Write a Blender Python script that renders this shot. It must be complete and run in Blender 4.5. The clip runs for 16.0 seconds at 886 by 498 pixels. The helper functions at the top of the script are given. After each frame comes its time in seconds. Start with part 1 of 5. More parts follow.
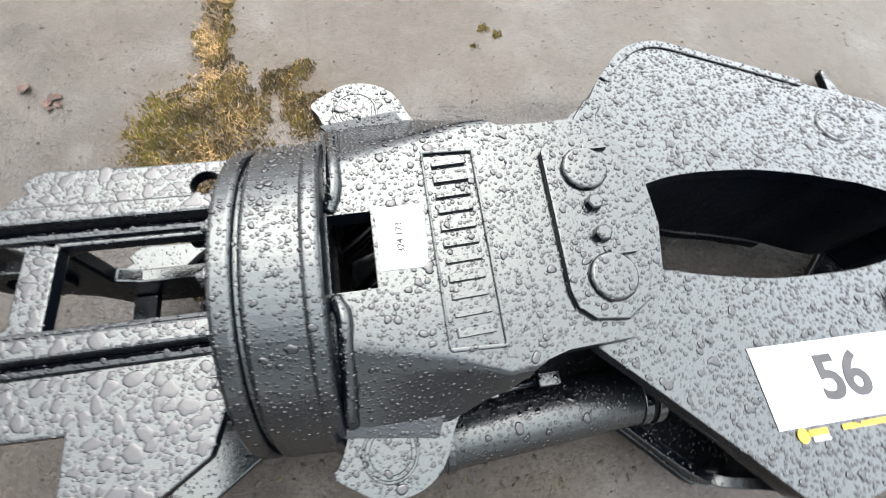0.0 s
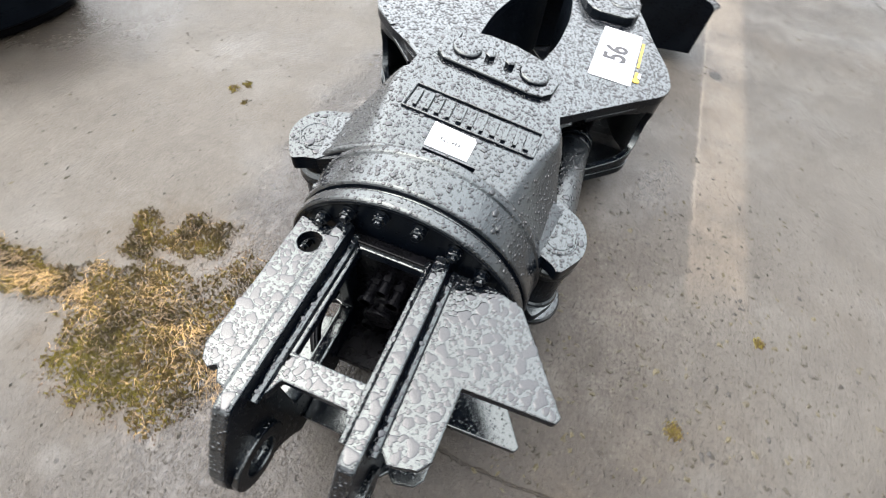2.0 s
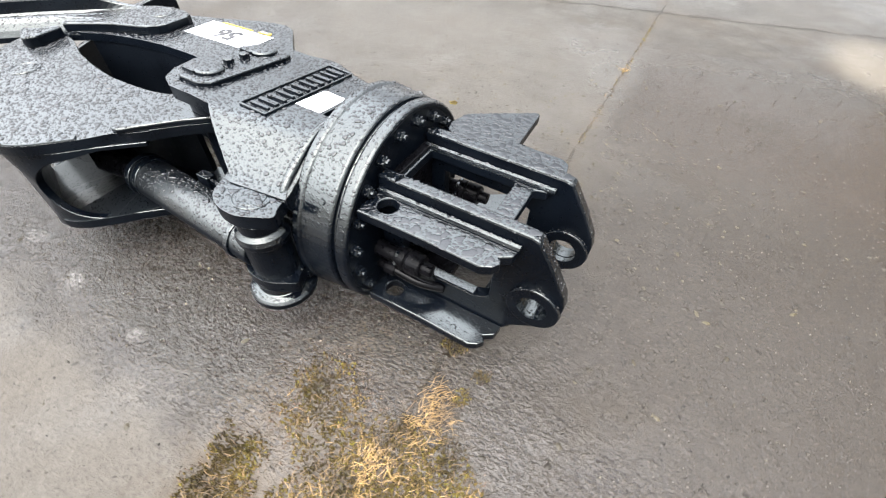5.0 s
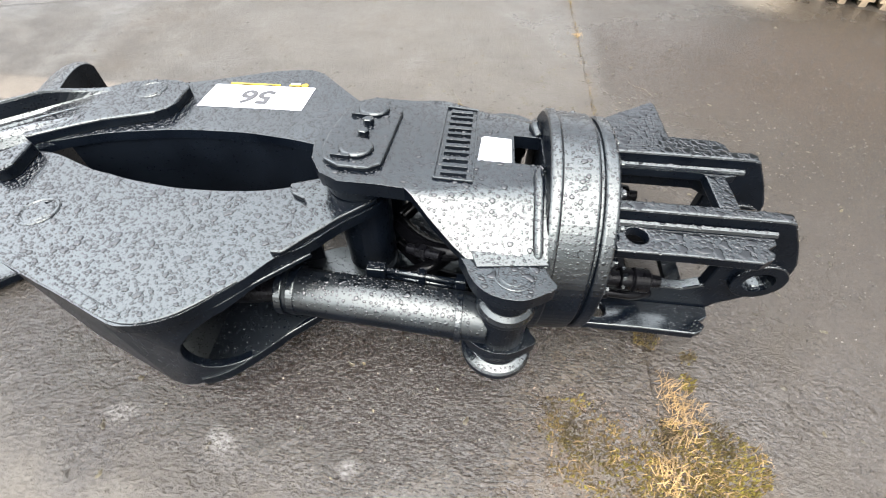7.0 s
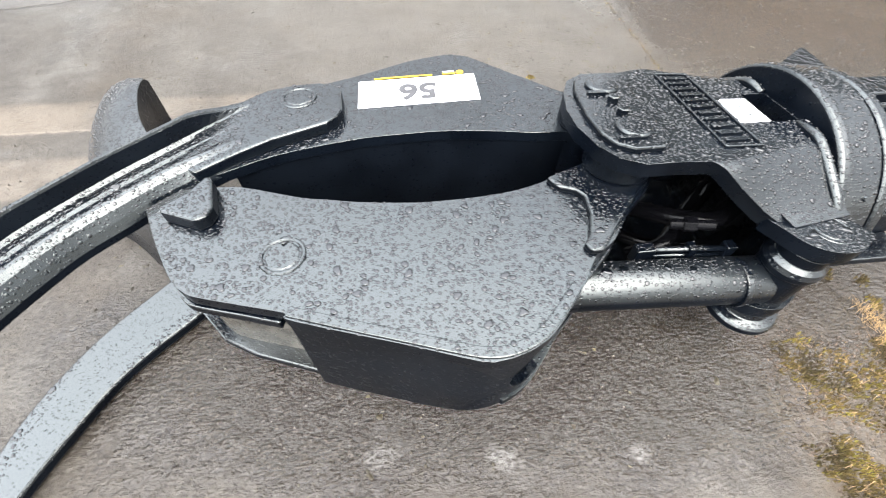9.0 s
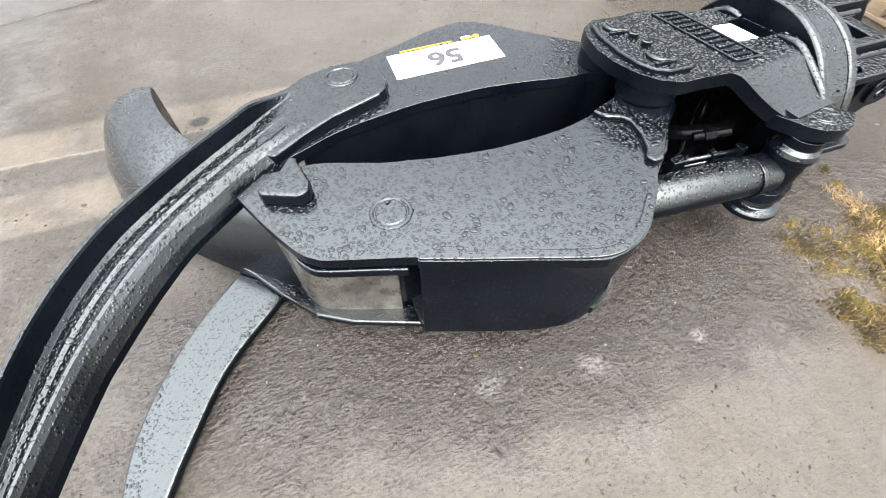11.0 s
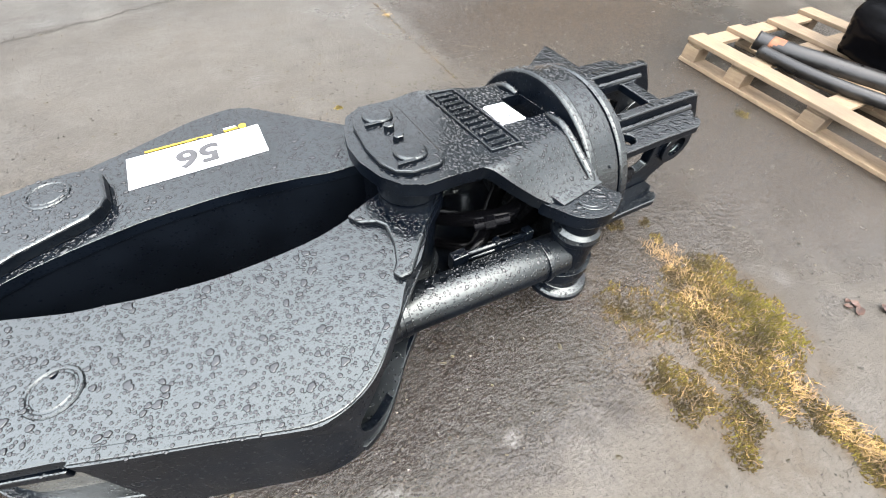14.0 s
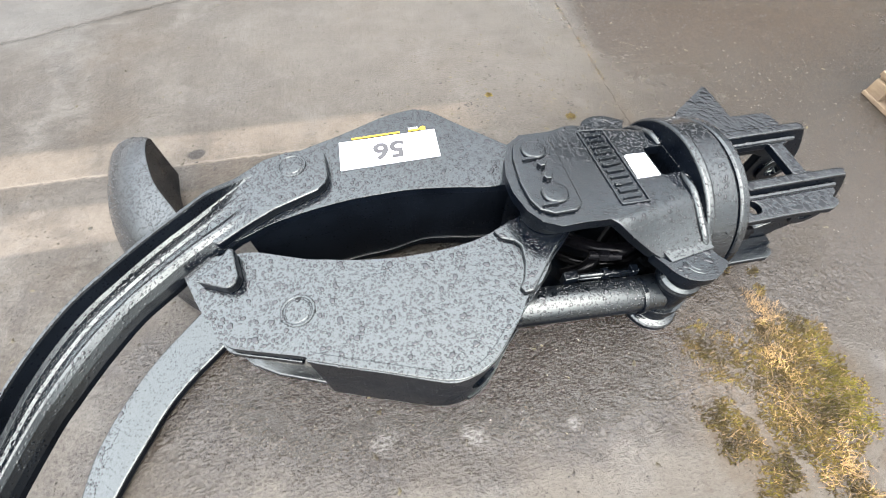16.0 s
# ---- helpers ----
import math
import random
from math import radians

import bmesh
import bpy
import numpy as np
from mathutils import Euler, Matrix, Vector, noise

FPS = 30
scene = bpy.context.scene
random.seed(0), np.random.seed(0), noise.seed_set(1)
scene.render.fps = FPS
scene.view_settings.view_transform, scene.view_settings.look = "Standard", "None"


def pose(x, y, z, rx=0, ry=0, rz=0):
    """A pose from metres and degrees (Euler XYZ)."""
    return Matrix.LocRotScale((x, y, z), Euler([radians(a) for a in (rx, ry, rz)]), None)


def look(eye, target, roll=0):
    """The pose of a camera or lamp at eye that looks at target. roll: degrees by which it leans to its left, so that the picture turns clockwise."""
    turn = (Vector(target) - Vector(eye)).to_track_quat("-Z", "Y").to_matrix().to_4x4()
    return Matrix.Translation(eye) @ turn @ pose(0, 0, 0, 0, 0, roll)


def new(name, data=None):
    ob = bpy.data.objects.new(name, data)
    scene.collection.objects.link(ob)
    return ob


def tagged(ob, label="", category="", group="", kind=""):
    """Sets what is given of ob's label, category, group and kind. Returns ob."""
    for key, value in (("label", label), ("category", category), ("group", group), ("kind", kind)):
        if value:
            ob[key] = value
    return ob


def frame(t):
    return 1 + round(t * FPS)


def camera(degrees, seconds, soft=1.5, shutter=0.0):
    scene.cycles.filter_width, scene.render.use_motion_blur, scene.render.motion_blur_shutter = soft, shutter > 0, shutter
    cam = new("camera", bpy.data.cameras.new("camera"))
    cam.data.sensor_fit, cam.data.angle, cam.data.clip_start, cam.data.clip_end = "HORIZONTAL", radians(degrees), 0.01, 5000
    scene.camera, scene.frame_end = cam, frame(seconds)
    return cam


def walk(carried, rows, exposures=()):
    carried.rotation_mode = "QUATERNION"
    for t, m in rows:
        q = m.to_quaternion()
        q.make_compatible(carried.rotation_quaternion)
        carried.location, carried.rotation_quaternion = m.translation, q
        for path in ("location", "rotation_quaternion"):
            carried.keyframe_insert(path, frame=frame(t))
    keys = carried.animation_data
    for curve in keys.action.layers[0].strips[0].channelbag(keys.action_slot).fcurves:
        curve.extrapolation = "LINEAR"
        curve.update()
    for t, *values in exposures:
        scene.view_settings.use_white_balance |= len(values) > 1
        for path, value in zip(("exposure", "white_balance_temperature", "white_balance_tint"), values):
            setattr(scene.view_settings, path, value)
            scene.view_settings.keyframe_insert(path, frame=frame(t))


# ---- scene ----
cam = camera(93.3, 16.0, soft=1.05, shutter=0.3)
PATH = [
    (0, (-0.177, 0.283, 1.085), (-0.491, -0.495, -0.731), 13.9),
    (0.5, (0.006, 0.346, 1.159), (-0.503, -0.408, -0.622), 12.7),
    (1, (0.244, 0.419, 1.205), (-0.513, -0.223, -0.531), 12.1),
    (1.5, (0.369, 0.383, 1.207), (-0.571, -0.104, -0.49), 10.1),
    (2, (0.45, 0.203, 1.135), (-0.626, -0.08, -0.527), 8.1),
    (2.5, (0.579, 0.087, 1.065), (-0.595, 0.128, -0.554), 8.2),
    (3, (0.742, -0.064, 1.03), (-0.4, 0.27, -0.577), 8.1),
    (3.2, (0.741, -0.112, 1.009), (-0.374, 0.335, -0.59), 8.3),
    (5.3, (0.409, -0.754, 1.077), (-0.123, 0.461, -0.42), 2.1),
    (5.5, (0.328, -0.785, 1.086), (-0.155, 0.444, -0.416), 1.7),
    (6, (0.106, -0.838, 1.099), (-0.236, 0.429, -0.41), 1.4),
    (6.5, (-0.087, -0.878, 1.117), (-0.312, 0.386, -0.416), 0.9),
    (7, (-0.262, -0.785, 1.111), (-0.377, 0.478, -0.435), 1.1),
    (7.5, (-0.421, -0.775, 1.097), (-0.444, 0.477, -0.462), 1.2),
    (8, (-0.644, -0.823, 1.116), (-0.587, 0.415, -0.453), 1.5),
    (8.5, (-0.837, -0.811, 1.108), (-0.72, 0.398, -0.481), 1.4),
    (9, (-1.011, -0.717, 1.083), (-0.832, 0.456, -0.527), 1.8),
    (9.2, (-1.077, -0.699, 1.088), (-0.901, 0.455, -0.536), 1.0),
    (11.3, (-1.351, -0.795, 1.095), (-0.893, 0.274, -0.533), 1.4),
    (11.5, (-1.267, -0.797, 1.098), (-0.773, 0.267, -0.522), 1.8),
    (12, (-1.08, -0.809, 1.105), (-0.491, 0.248, -0.487), 2.9),
    (12.5, (-0.939, -0.804, 1.11), (-0.275, 0.248, -0.456), 3.8),
    (13, (-0.869, -0.776, 1.113), (-0.167, 0.285, -0.431), 4.1),
    (13.5, (-0.847, -0.745, 1.12), (-0.136, 0.323, -0.414), 4.2),
    (14, (-0.851, -0.727, 1.119), (-0.157, 0.336, -0.427), 4.5),
    (14.5, (-0.919, -0.69, 1.123), (-0.265, 0.361, -0.448), 5.1),
    (15, (-1.034, -0.639, 1.164), (-0.485, 0.36, -0.479), 5.8),
    (15.5, (-1.054, -0.646, 1.327), (-0.673, 0.361, -0.359), 4.1),
    (16, (-0.979, -0.701, 1.438), (-0.745, 0.305, -0.275), 1.6),
]
walk(cam, [(t, look(eye, target, roll)) for t, eye, target, roll in PATH],
     exposures=[(0.0, -0.2), (1.0, -0.16), (2.0, -0.1), (3.0, 0.0), (5.5, 0.18), (7.0, 0.2), (9.0, 0.28), (12.0, 0.24), (14.0, 0.2), (16.0, 0.2)])

# ---- light ----
world = bpy.data.worlds.new("overcast_sky")
scene.world = world
world.use_nodes = True
wn, wl = world.node_tree.nodes, world.node_tree.links
sky = wn.new("ShaderNodeTexSky")
sky.sky_type = "NISHITA"
sky.sun_disc = False
sky.sun_elevation = radians(63)
sky.sun_rotation = radians(170)
sky.dust_density = 5.0
grey = wn.new("ShaderNodeHueSaturation")
grey.inputs["Saturation"].default_value = 0.55
even = wn.new("ShaderNodeGamma")
even.inputs["Gamma"].default_value = 0.35
wl.new(sky.outputs["Color"], even.inputs["Color"])
wl.new(even.outputs["Color"], grey.inputs["Color"])
# overcast sky graded by hand: brightest overhead, lifted to south-west, dull near the horizon
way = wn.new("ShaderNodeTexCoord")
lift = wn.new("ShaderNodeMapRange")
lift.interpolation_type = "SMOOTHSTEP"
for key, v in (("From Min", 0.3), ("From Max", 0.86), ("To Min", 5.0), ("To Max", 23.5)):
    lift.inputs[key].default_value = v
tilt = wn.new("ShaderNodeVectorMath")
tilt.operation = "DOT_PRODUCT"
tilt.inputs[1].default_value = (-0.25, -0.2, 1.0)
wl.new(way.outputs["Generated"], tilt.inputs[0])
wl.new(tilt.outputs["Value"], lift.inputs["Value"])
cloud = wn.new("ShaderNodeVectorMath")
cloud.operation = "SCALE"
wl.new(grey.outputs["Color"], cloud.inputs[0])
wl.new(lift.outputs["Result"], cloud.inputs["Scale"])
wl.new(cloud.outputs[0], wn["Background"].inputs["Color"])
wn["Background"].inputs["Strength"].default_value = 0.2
sun_data = bpy.data.lights.new("sun", "SUN")
sun_data.energy = 1.05
sun_data.angle = radians(55)
sun_data.color = (1.0, 0.98, 0.95)
sun = new("sun", sun_data)
sun.matrix_world = look((0.5, -2.8, 5.5), (0, 0, 0))


# ---- materials ----
class Mat:
    """A node material with short helpers."""

    def __init__(self, name, rough=0.5, metal=0.0, spec=0.5):
        self.m = bpy.data.materials.new(name)
        self.m.use_nodes = True
        self.n, self.l = self.m.node_tree.nodes, self.m.node_tree.links
        self.b = self.n["Principled BSDF"]
        self.b.inputs["Roughness"].default_value = rough
        self.b.inputs["Metallic"].default_value = metal
        self.b.inputs["Specular IOR Level"].default_value = spec
        self.co = self.n.new("ShaderNodeTexCoord").outputs["Object"]

    def put(self, key, value):
        if isinstance(value, bpy.types.NodeSocket):
            self.l.new(value, self.b.inputs[key])
        else:
            self.b.inputs[key].default_value = value
        return self

    def link(self, socket, value):
        if isinstance(value, bpy.types.NodeSocket):
            self.l.new(value, socket)
        else:
            socket.default_value = value

    def noise(self, scale, detail=4.0, rough=0.55, co=None, stretch=None):
        co = co or self.co
        if stretch:
            mp = self.n.new("ShaderNodeMapping")
            mp.inputs["Scale"].default_value = stretch
            self.l.new(co, mp.inputs["Vector"])
            co = mp.outputs["Vector"]
        t = self.n.new("ShaderNodeTexNoise")
        t.inputs["Scale"].default_value = scale
        t.inputs["Detail"].default_value = detail
        t.inputs["Roughness"].default_value = rough
        self.l.new(co, t.inputs["Vector"])
        return t.outputs["Fac"]

    def voronoi(self, scale, co=None, feature="F1", rand=1.0):
        t = self.n.new("ShaderNodeTexVoronoi")
        t.feature = feature
        t.inputs["Scale"].default_value = scale
        t.inputs["Randomness"].default_value = rand
        self.l.new(co or self.co, t.inputs["Vector"])
        return t

    def math(self, op, a, b=0.0, c=None, clamp=False):
        t = self.n.new("ShaderNodeMath")
        t.operation = op
        t.use_clamp = clamp
        self.link(t.inputs[0], a)
        self.link(t.inputs[1], b)
        if c is not None:
            self.link(t.inputs[2], c)
        return t.outputs[0]

    def ramp(self, x, lo, hi, a=0.0, b=1.0, smooth=True):
        t = self.n.new("ShaderNodeMapRange")
        t.interpolation_type = "SMOOTHSTEP" if smooth else "LINEAR"
        self.link(t.inputs["Value"], x)
        for key, v in (("From Min", lo), ("From Max", hi), ("To Min", a), ("To Max", b)):
            self.link(t.inputs[key], v)
        return t.outputs["Result"]

    def mix(self, f, a, b):
        t = self.n.new("ShaderNodeMix")
        t.data_type = "RGBA"
        self.link(t.inputs[0], f)
        for sock, v in ((t.inputs[6], a), (t.inputs[7], b)):
            self.link(sock, v if isinstance(v, bpy.types.NodeSocket) else (*v, 1.0))
        return t.outputs[2]

    def bump(self, h, strength=0.5, dist=0.01, normal=None):
        t = self.n.new("ShaderNodeBump")
        t.inputs["Strength"].default_value = strength
        t.inputs["Distance"].default_value = dist
        self.l.new(h, t.inputs["Height"])
        if normal:
            self.l.new(normal, t.inputs["Normal"])
        return t.outputs["Normal"]

    def xyz(self, co=None):
        t = self.n.new("ShaderNodeSeparateXYZ")
        self.l.new(co or self.co, t.inputs[0])
        return t.outputs

    def warp(self, scale, amount, co=None):
        """Coordinates shaken by noise, so that drops and stains lose their round outlines."""
        t = self.n.new("ShaderNodeTexNoise")
        t.inputs["Scale"].default_value = scale
        t.inputs["Detail"].default_value = 2.0
        self.l.new(co or self.co, t.inputs["Vector"])
        a = self.n.new("ShaderNodeVectorMath")
        a.operation = "SUBTRACT"
        self.l.new(t.outputs["Color"], a.inputs[0])
        a.inputs[1].default_value = (0.5, 0.5, 0.5)
        s = self.n.new("ShaderNodeVectorMath")
        s.operation = "SCALE"
        self.l.new(a.outputs[0], s.inputs[0])
        s.inputs["Scale"].default_value = amount
        d = self.n.new("ShaderNodeVectorMath")
        d.operation = "ADD"
        self.l.new(co or self.co, d.inputs[0])
        self.l.new(s.outputs[0], d.inputs[1])
        return d.outputs[0]


def drops(m, scale, least, most, co=None, share=1.0):
    """Height in metres of water drops: one flat dome in a share of the cells, each of its own size."""
    v = m.voronoi(scale, co=co)
    sep = m.n.new("ShaderNodeSeparateColor")
    m.l.new(v.outputs["Color"], sep.inputs[0])
    r = m.ramp(sep.outputs[0], 1.0 - share, 1.0, least, most, smooth=False)
    k = m.math("DIVIDE", v.outputs["Distance"], r)
    k = m.math("MULTIPLY", k, k)
    h = m.math("SUBTRACT", 1.0, k, clamp=True)
    h = m.math("POWER", h, 0.7)
    return m.math("MULTIPLY", h, m.math("MULTIPLY", r, 0.5 / scale))


def black_paint(name, satin=0.0):
    m = Mat(name, rough=0.3, spec=1.0)
    patch = m.noise(6.0, 5.0)
    fine = m.noise(170.0, 3.0)
    speck = m.noise(900.0, 2.0)
    m.put("Base Color", m.mix(m.ramp(patch, 0.35, 0.7), (0.0012, 0.0019, 0.0034), (0.0028, 0.0042, 0.0068)))
    up = m.xyz(m.n.new("ShaderNodeNewGeometry").outputs["Normal"])[2]
    co = m.warp(90.0, 0.004)
    c = drops(m, 150.0, 0.12, 0.42, co, 0.8)
    # on the steep faces the rain runs together in finer beads
    b = m.math("MULTIPLY", drops(m, 95.0, 0.14, 0.42, co, 0.7), m.ramp(up, 0.75, 0.45, 0.0, 1.0))
    h = m.math("MAXIMUM", b, c)
    lie = m.math("MULTIPLY", m.ramp(up, -0.2, 0.6, 0.12, 0.8), m.ramp(m.noise(5.0, 3.0), 0.36, 0.64, 0.5, 1.0))
    h = m.math("MULTIPLY", h, lie)
    grain = m.bump(m.math("ADD", fine, m.math("MULTIPLY", speck, 0.3)), 0.09, 0.002)
    n = m.bump(h, 1.0, 1.0, grain)
    m.put("Normal", n)
    isdrop = m.ramp(h, 0.00005, 0.0003)
    # rain wets the upper faces; the sides are set to reflect less, so darker
    wet = m.ramp(up, 0.05, 0.5)
    dry = m.math("ADD", m.ramp(patch, 0.3, 0.7, 0.13, 0.22), m.ramp(wet, 0.0, 1.0, 0.14 + satin, satin))
    m.put("Roughness", m.ramp(isdrop, 0.0, 1.0, dry, 0.06))
    m.put("Coat Weight", m.math("MULTIPLY", m.ramp(isdrop, 0.0, 1.0, 0.4, 0.14), m.ramp(wet, 0.0, 1.0, 0.05, 1.0)))
    m.put("Specular IOR Level", m.ramp(wet, 0.0, 1.0, 0.09, 0.82))
    m.put("Coat Roughness", 0.1)
    m.put("Specular Tint", (0.93, 1.0, 0.955, 1.0))
    m.l.new(n, m.b.inputs["Coat Normal"])
    return m.m


def rain_water():
    m = Mat("rain_water_on_black", rough=0.02, spec=0.5)
    m.put("IOR", 1.65)
    m.put("Base Color", m.mix(m.noise(40.0, 2.0), (0.0016, 0.0022, 0.003), (0.003, 0.004, 0.005)))
    return m.m


PAINT = black_paint("wet_black_paint")
WATER = rain_water()
PAINT_SATIN = black_paint("wet_black_satin_paint", satin=0.2)


def plain(name, color, rough=0.5, metal=0.0, var=0.25, scale=30.0, bump=0.15, spec=0.5):
    m = Mat(name, rough, metal, spec)
    f = m.noise(scale, 5.0)
    dark = tuple(c * (1 - var) for c in color)
    lite = tuple(min(1.0, c * (1 + var)) for c in color)
    m.put("Base Color", m.mix(m.ramp(f, 0.3, 0.7), dark, lite))
    m.put("Normal", m.bump(m.noise(scale * 9, 3.0), bump, 0.002))
    m.put("Roughness", m.ramp(m.noise(scale * 2, 3.0), 0.3, 0.7, rough * 0.75, min(1.0, rough * 1.25)))
    return m.m


PAPER = plain("white_label_paper", (0.6, 0.605, 0.63), 0.6, var=0.03, bump=0.03, spec=0.2)
INK = plain("grey_printed_ink", (0.06, 0.06, 0.063), 0.8, var=0.1, spec=0.1)
YELLOW = plain("yellow_print", (0.5, 0.33, 0.03), 0.4, metal=0.5, var=0.3)
RUBBER = plain("wet_black_rubber", (0.002, 0.002, 0.0025), 0.16, var=0.3, spec=0.12)
BROWN_STEEL = plain("brown_grey_wet_steel", (0.16, 0.15, 0.13), 0.28, 0.7, var=0.4, scale=18)
# near-black metal; in the hollows it also holds their shade
DARK = plain("near_black_metal", (0.002, 0.002, 0.0026), 0.3, var=0.4, spec=0.08)
ORANGE = plain("worn_orange_band", (0.15, 0.055, 0.022), 0.6, var=0.5, scale=25)
DUSTY = plain("dusty_black_rubber", (0.008, 0.0075, 0.007), 0.36, var=0.5, scale=12, bump=0.4)


def wood():
    m = Mat("pale_sawn_pine", 0.7)
    info = m.n.new("ShaderNodeObjectInfo")
    grain = m.noise(14.0, 6.0, 0.65, stretch=(6.0, 0.7, 6.0))
    blot = m.noise(4.0, 4.0)
    c = m.mix(m.ramp(grain, 0.3, 0.75), (0.34, 0.25, 0.155), (0.23, 0.15, 0.085))
    c = m.mix(m.ramp(blot, 0.42, 0.75, 0.0, 0.75), c, (0.17, 0.125, 0.085))
    c = m.mix(m.ramp(m.noise(38.0, 5.0, 0.7), 0.55, 0.75, 0.0, 0.6), c, (0.11, 0.075, 0.045))
    hs = m.n.new("ShaderNodeHueSaturation")
    m.l.new(c, hs.inputs["Color"])
    m.l.new(m.ramp(info.outputs["Random"], 0.0, 1.0, 0.52, 0.78, smooth=False), hs.inputs["Value"])
    m.put("Base Color", hs.outputs["Color"])
    m.put("Normal", m.bump(grain, 0.4, 0.003))
    return m.m


PINE = wood()


def concrete():
    m = Mat("wet_weathered_concrete", 0.4, spec=0.5)
    x, y, _ = m.xyz()
    big = m.noise(0.8, 5.0, 0.6)
    wide = m.noise(1.9, 4.0, 0.6)
    mid = m.noise(4.2, 6.0, 0.65)
    small = m.noise(22.0, 6.0, 0.65)
    fine = m.noise(85.0, 6.0, 0.7)
    grit = m.noise(420.0, 3.0, 0.7)
    streak = m.noise(9.0, 5.0, 0.65, stretch=(0.45, 1.4, 1.0))
    base = m.mix(m.ramp(mid, 0.3, 0.72), (0.028, 0.023, 0.018), (0.053, 0.046, 0.037))
    base = m.mix(m.ramp(wide, 0.45, 0.7, 0.0, 0.6), base, (0.043, 0.031, 0.019))
    base = m.mix(m.ramp(big, 0.42, 0.68, 0.0, 0.4), base, (0.026, 0.020, 0.013))
    base = m.mix(m.ramp(streak, 0.52, 0.7, 0.0, 0.5), base, (0.025, 0.021, 0.014))
    base = m.mix(m.ramp(small, 0.45, 0.75, 0.0, 0.4), base, (0.065, 0.056, 0.043))
    base = m.mix(m.ramp(fine, 0.5, 0.34, 0.0, 0.8), base, (0.012, 0.0095, 0.007))
    base = m.mix(m.ramp(fine, 0.56, 0.7, 0.0, 0.5), base, (0.1, 0.09, 0.075))
    base = m.mix(m.ramp(grit, 0.56, 0.7, 0.0, 0.75), base, (0.014, 0.012, 0.009))

    def blob(cx, cy, rx, ry, edge=0.35, shake=0.9, by=None):
        dx = m.math("DIVIDE", m.math("SUBTRACT", x, cx), rx)
        dy = m.math("DIVIDE", m.math("SUBTRACT", y, cy), ry)
        d = m.math("SQRT", m.math("ADD", m.math("MULTIPLY", dx, dx), m.math("MULTIPLY", dy, dy)))
        d = m.math("ADD", d, m.math("MULTIPLY", m.math("SUBTRACT", by or mid, 0.5), shake))
        return m.ramp(d, 1.0 - edge, 1.0 + edge, 1.0, 0.0)

    # pale worn washes and dark damp blotches
    wash = m.noise(3.4, 9.0, 0.78, m.warp(4.0, 0.2))
    base = m.mix(m.ramp(wash, 0.48, 0.66, 0.0, 0.4), base, (0.085, 0.079, 0.068))
    base = m.mix(m.ramp(wash, 0.48, 0.34, 0.0, 0.4), base, (0.024, 0.019, 0.013))
    # muddy brown run-off where water stands, with grapple and attachment shade painted in
    mud_shade = m.math("MAXIMUM", m.math("MULTIPLY", blob(1.7, 1.75, 1.5, 0.8, 0.5, 1.3), 0.95), blob(-0.62, -0.27, 1.15, 0.4, 0.35, 0.7))
    # shade beside the rear attachment, painted as a brown patch
    mud_shade = m.math("MAXIMUM", mud_shade, m.math("MULTIPLY", blob(-0.95, -2.05, 0.75, 0.5, 0.6, 0.8), 0.8))
    mud_shade = m.math("MAXIMUM", mud_shade, m.math("MULTIPLY", blob(1.6, 0.35, 1.3, 1.25, 0.45, 1.2), 0.97))
    base = m.mix(m.math("MULTIPLY", mud_shade, 0.92), base, m.mix(small, (0.0085, 0.0057, 0.0028), (0.019, 0.013, 0.0066)))
    # pale bands of dried silt on both sides of a filled saw cut
    silt_y = m.math("ADD", y, m.math("ADD", m.math("MULTIPLY", m.math("SUBTRACT", small, 0.5), 0.035), m.math("MULTIPLY", x, 0.012)))
    silt = m.math("MULTIPLY", m.ramp(silt_y, 0.765, 0.79), m.ramp(silt_y, 0.955, 1.0, 1.0, 0.0))
    silt = m.math("MULTIPLY", silt, m.ramp(x, -0.35, -0.6))
    second = m.math("MULTIPLY", m.math("MULTIPLY", m.ramp(silt_y, 0.4, 0.43), m.ramp(silt_y, 0.6, 0.64, 1.0, 0.0)), m.ramp(x, -1.6, -1.9))
    silt = m.math("MULTIPLY", m.math("MAXIMUM", silt, second), m.ramp(mid, 0.32, 0.6, 0.35, 1.0))
    base = m.mix(m.math("MULTIPLY", silt, 0.62), base, m.mix(small, (0.08, 0.062, 0.043), (0.115, 0.09, 0.064)))
    cut = m.math("MULTIPLY", m.ramp(m.math("ABSOLUTE", m.math("SUBTRACT", silt_y, 0.785)), 0.002, 0.008, 1.0, 0.0), m.ramp(x, -0.5, -1.0))
    base = m.mix(m.math("MULTIPLY", cut, 0.32), base, (0.15, 0.125, 0.095))
    # the slab beyond the joint is stained brown by standing water
    sx = m.math("ADD", x, m.math("MULTIPLY", m.math("SUBTRACT", mid, 0.5), 0.25))
    sy = m.math("ADD", y, m.math("MULTIPLY", m.math("SUBTRACT", mid, 0.5), 0.7))
    stain = m.math("MULTIPLY", m.ramp(sx, 0.24, 0.42), m.ramp(sy, 0.7, 1.35))
    stain = m.math("MULTIPLY", stain, m.math("MULTIPLY", m.ramp(sx, 1.7, 2.6, 1.0, 0.2), m.ramp(sy, 1.9, 2.4, 1.0, 0.15)))
    base = m.mix(m.math("MULTIPLY", stain, 0.78), base, m.mix(small, (0.014, 0.009, 0.0048), (0.034, 0.023, 0.0135)))
    dry_silt = blob(1.58, 2.8, 0.24, 0.38, 0.5, 0.9)
    base = m.mix(m.math("MULTIPLY", dry_silt, 0.6), base, m.mix(small, (0.1, 0.078, 0.05), (0.16, 0.13, 0.088)))
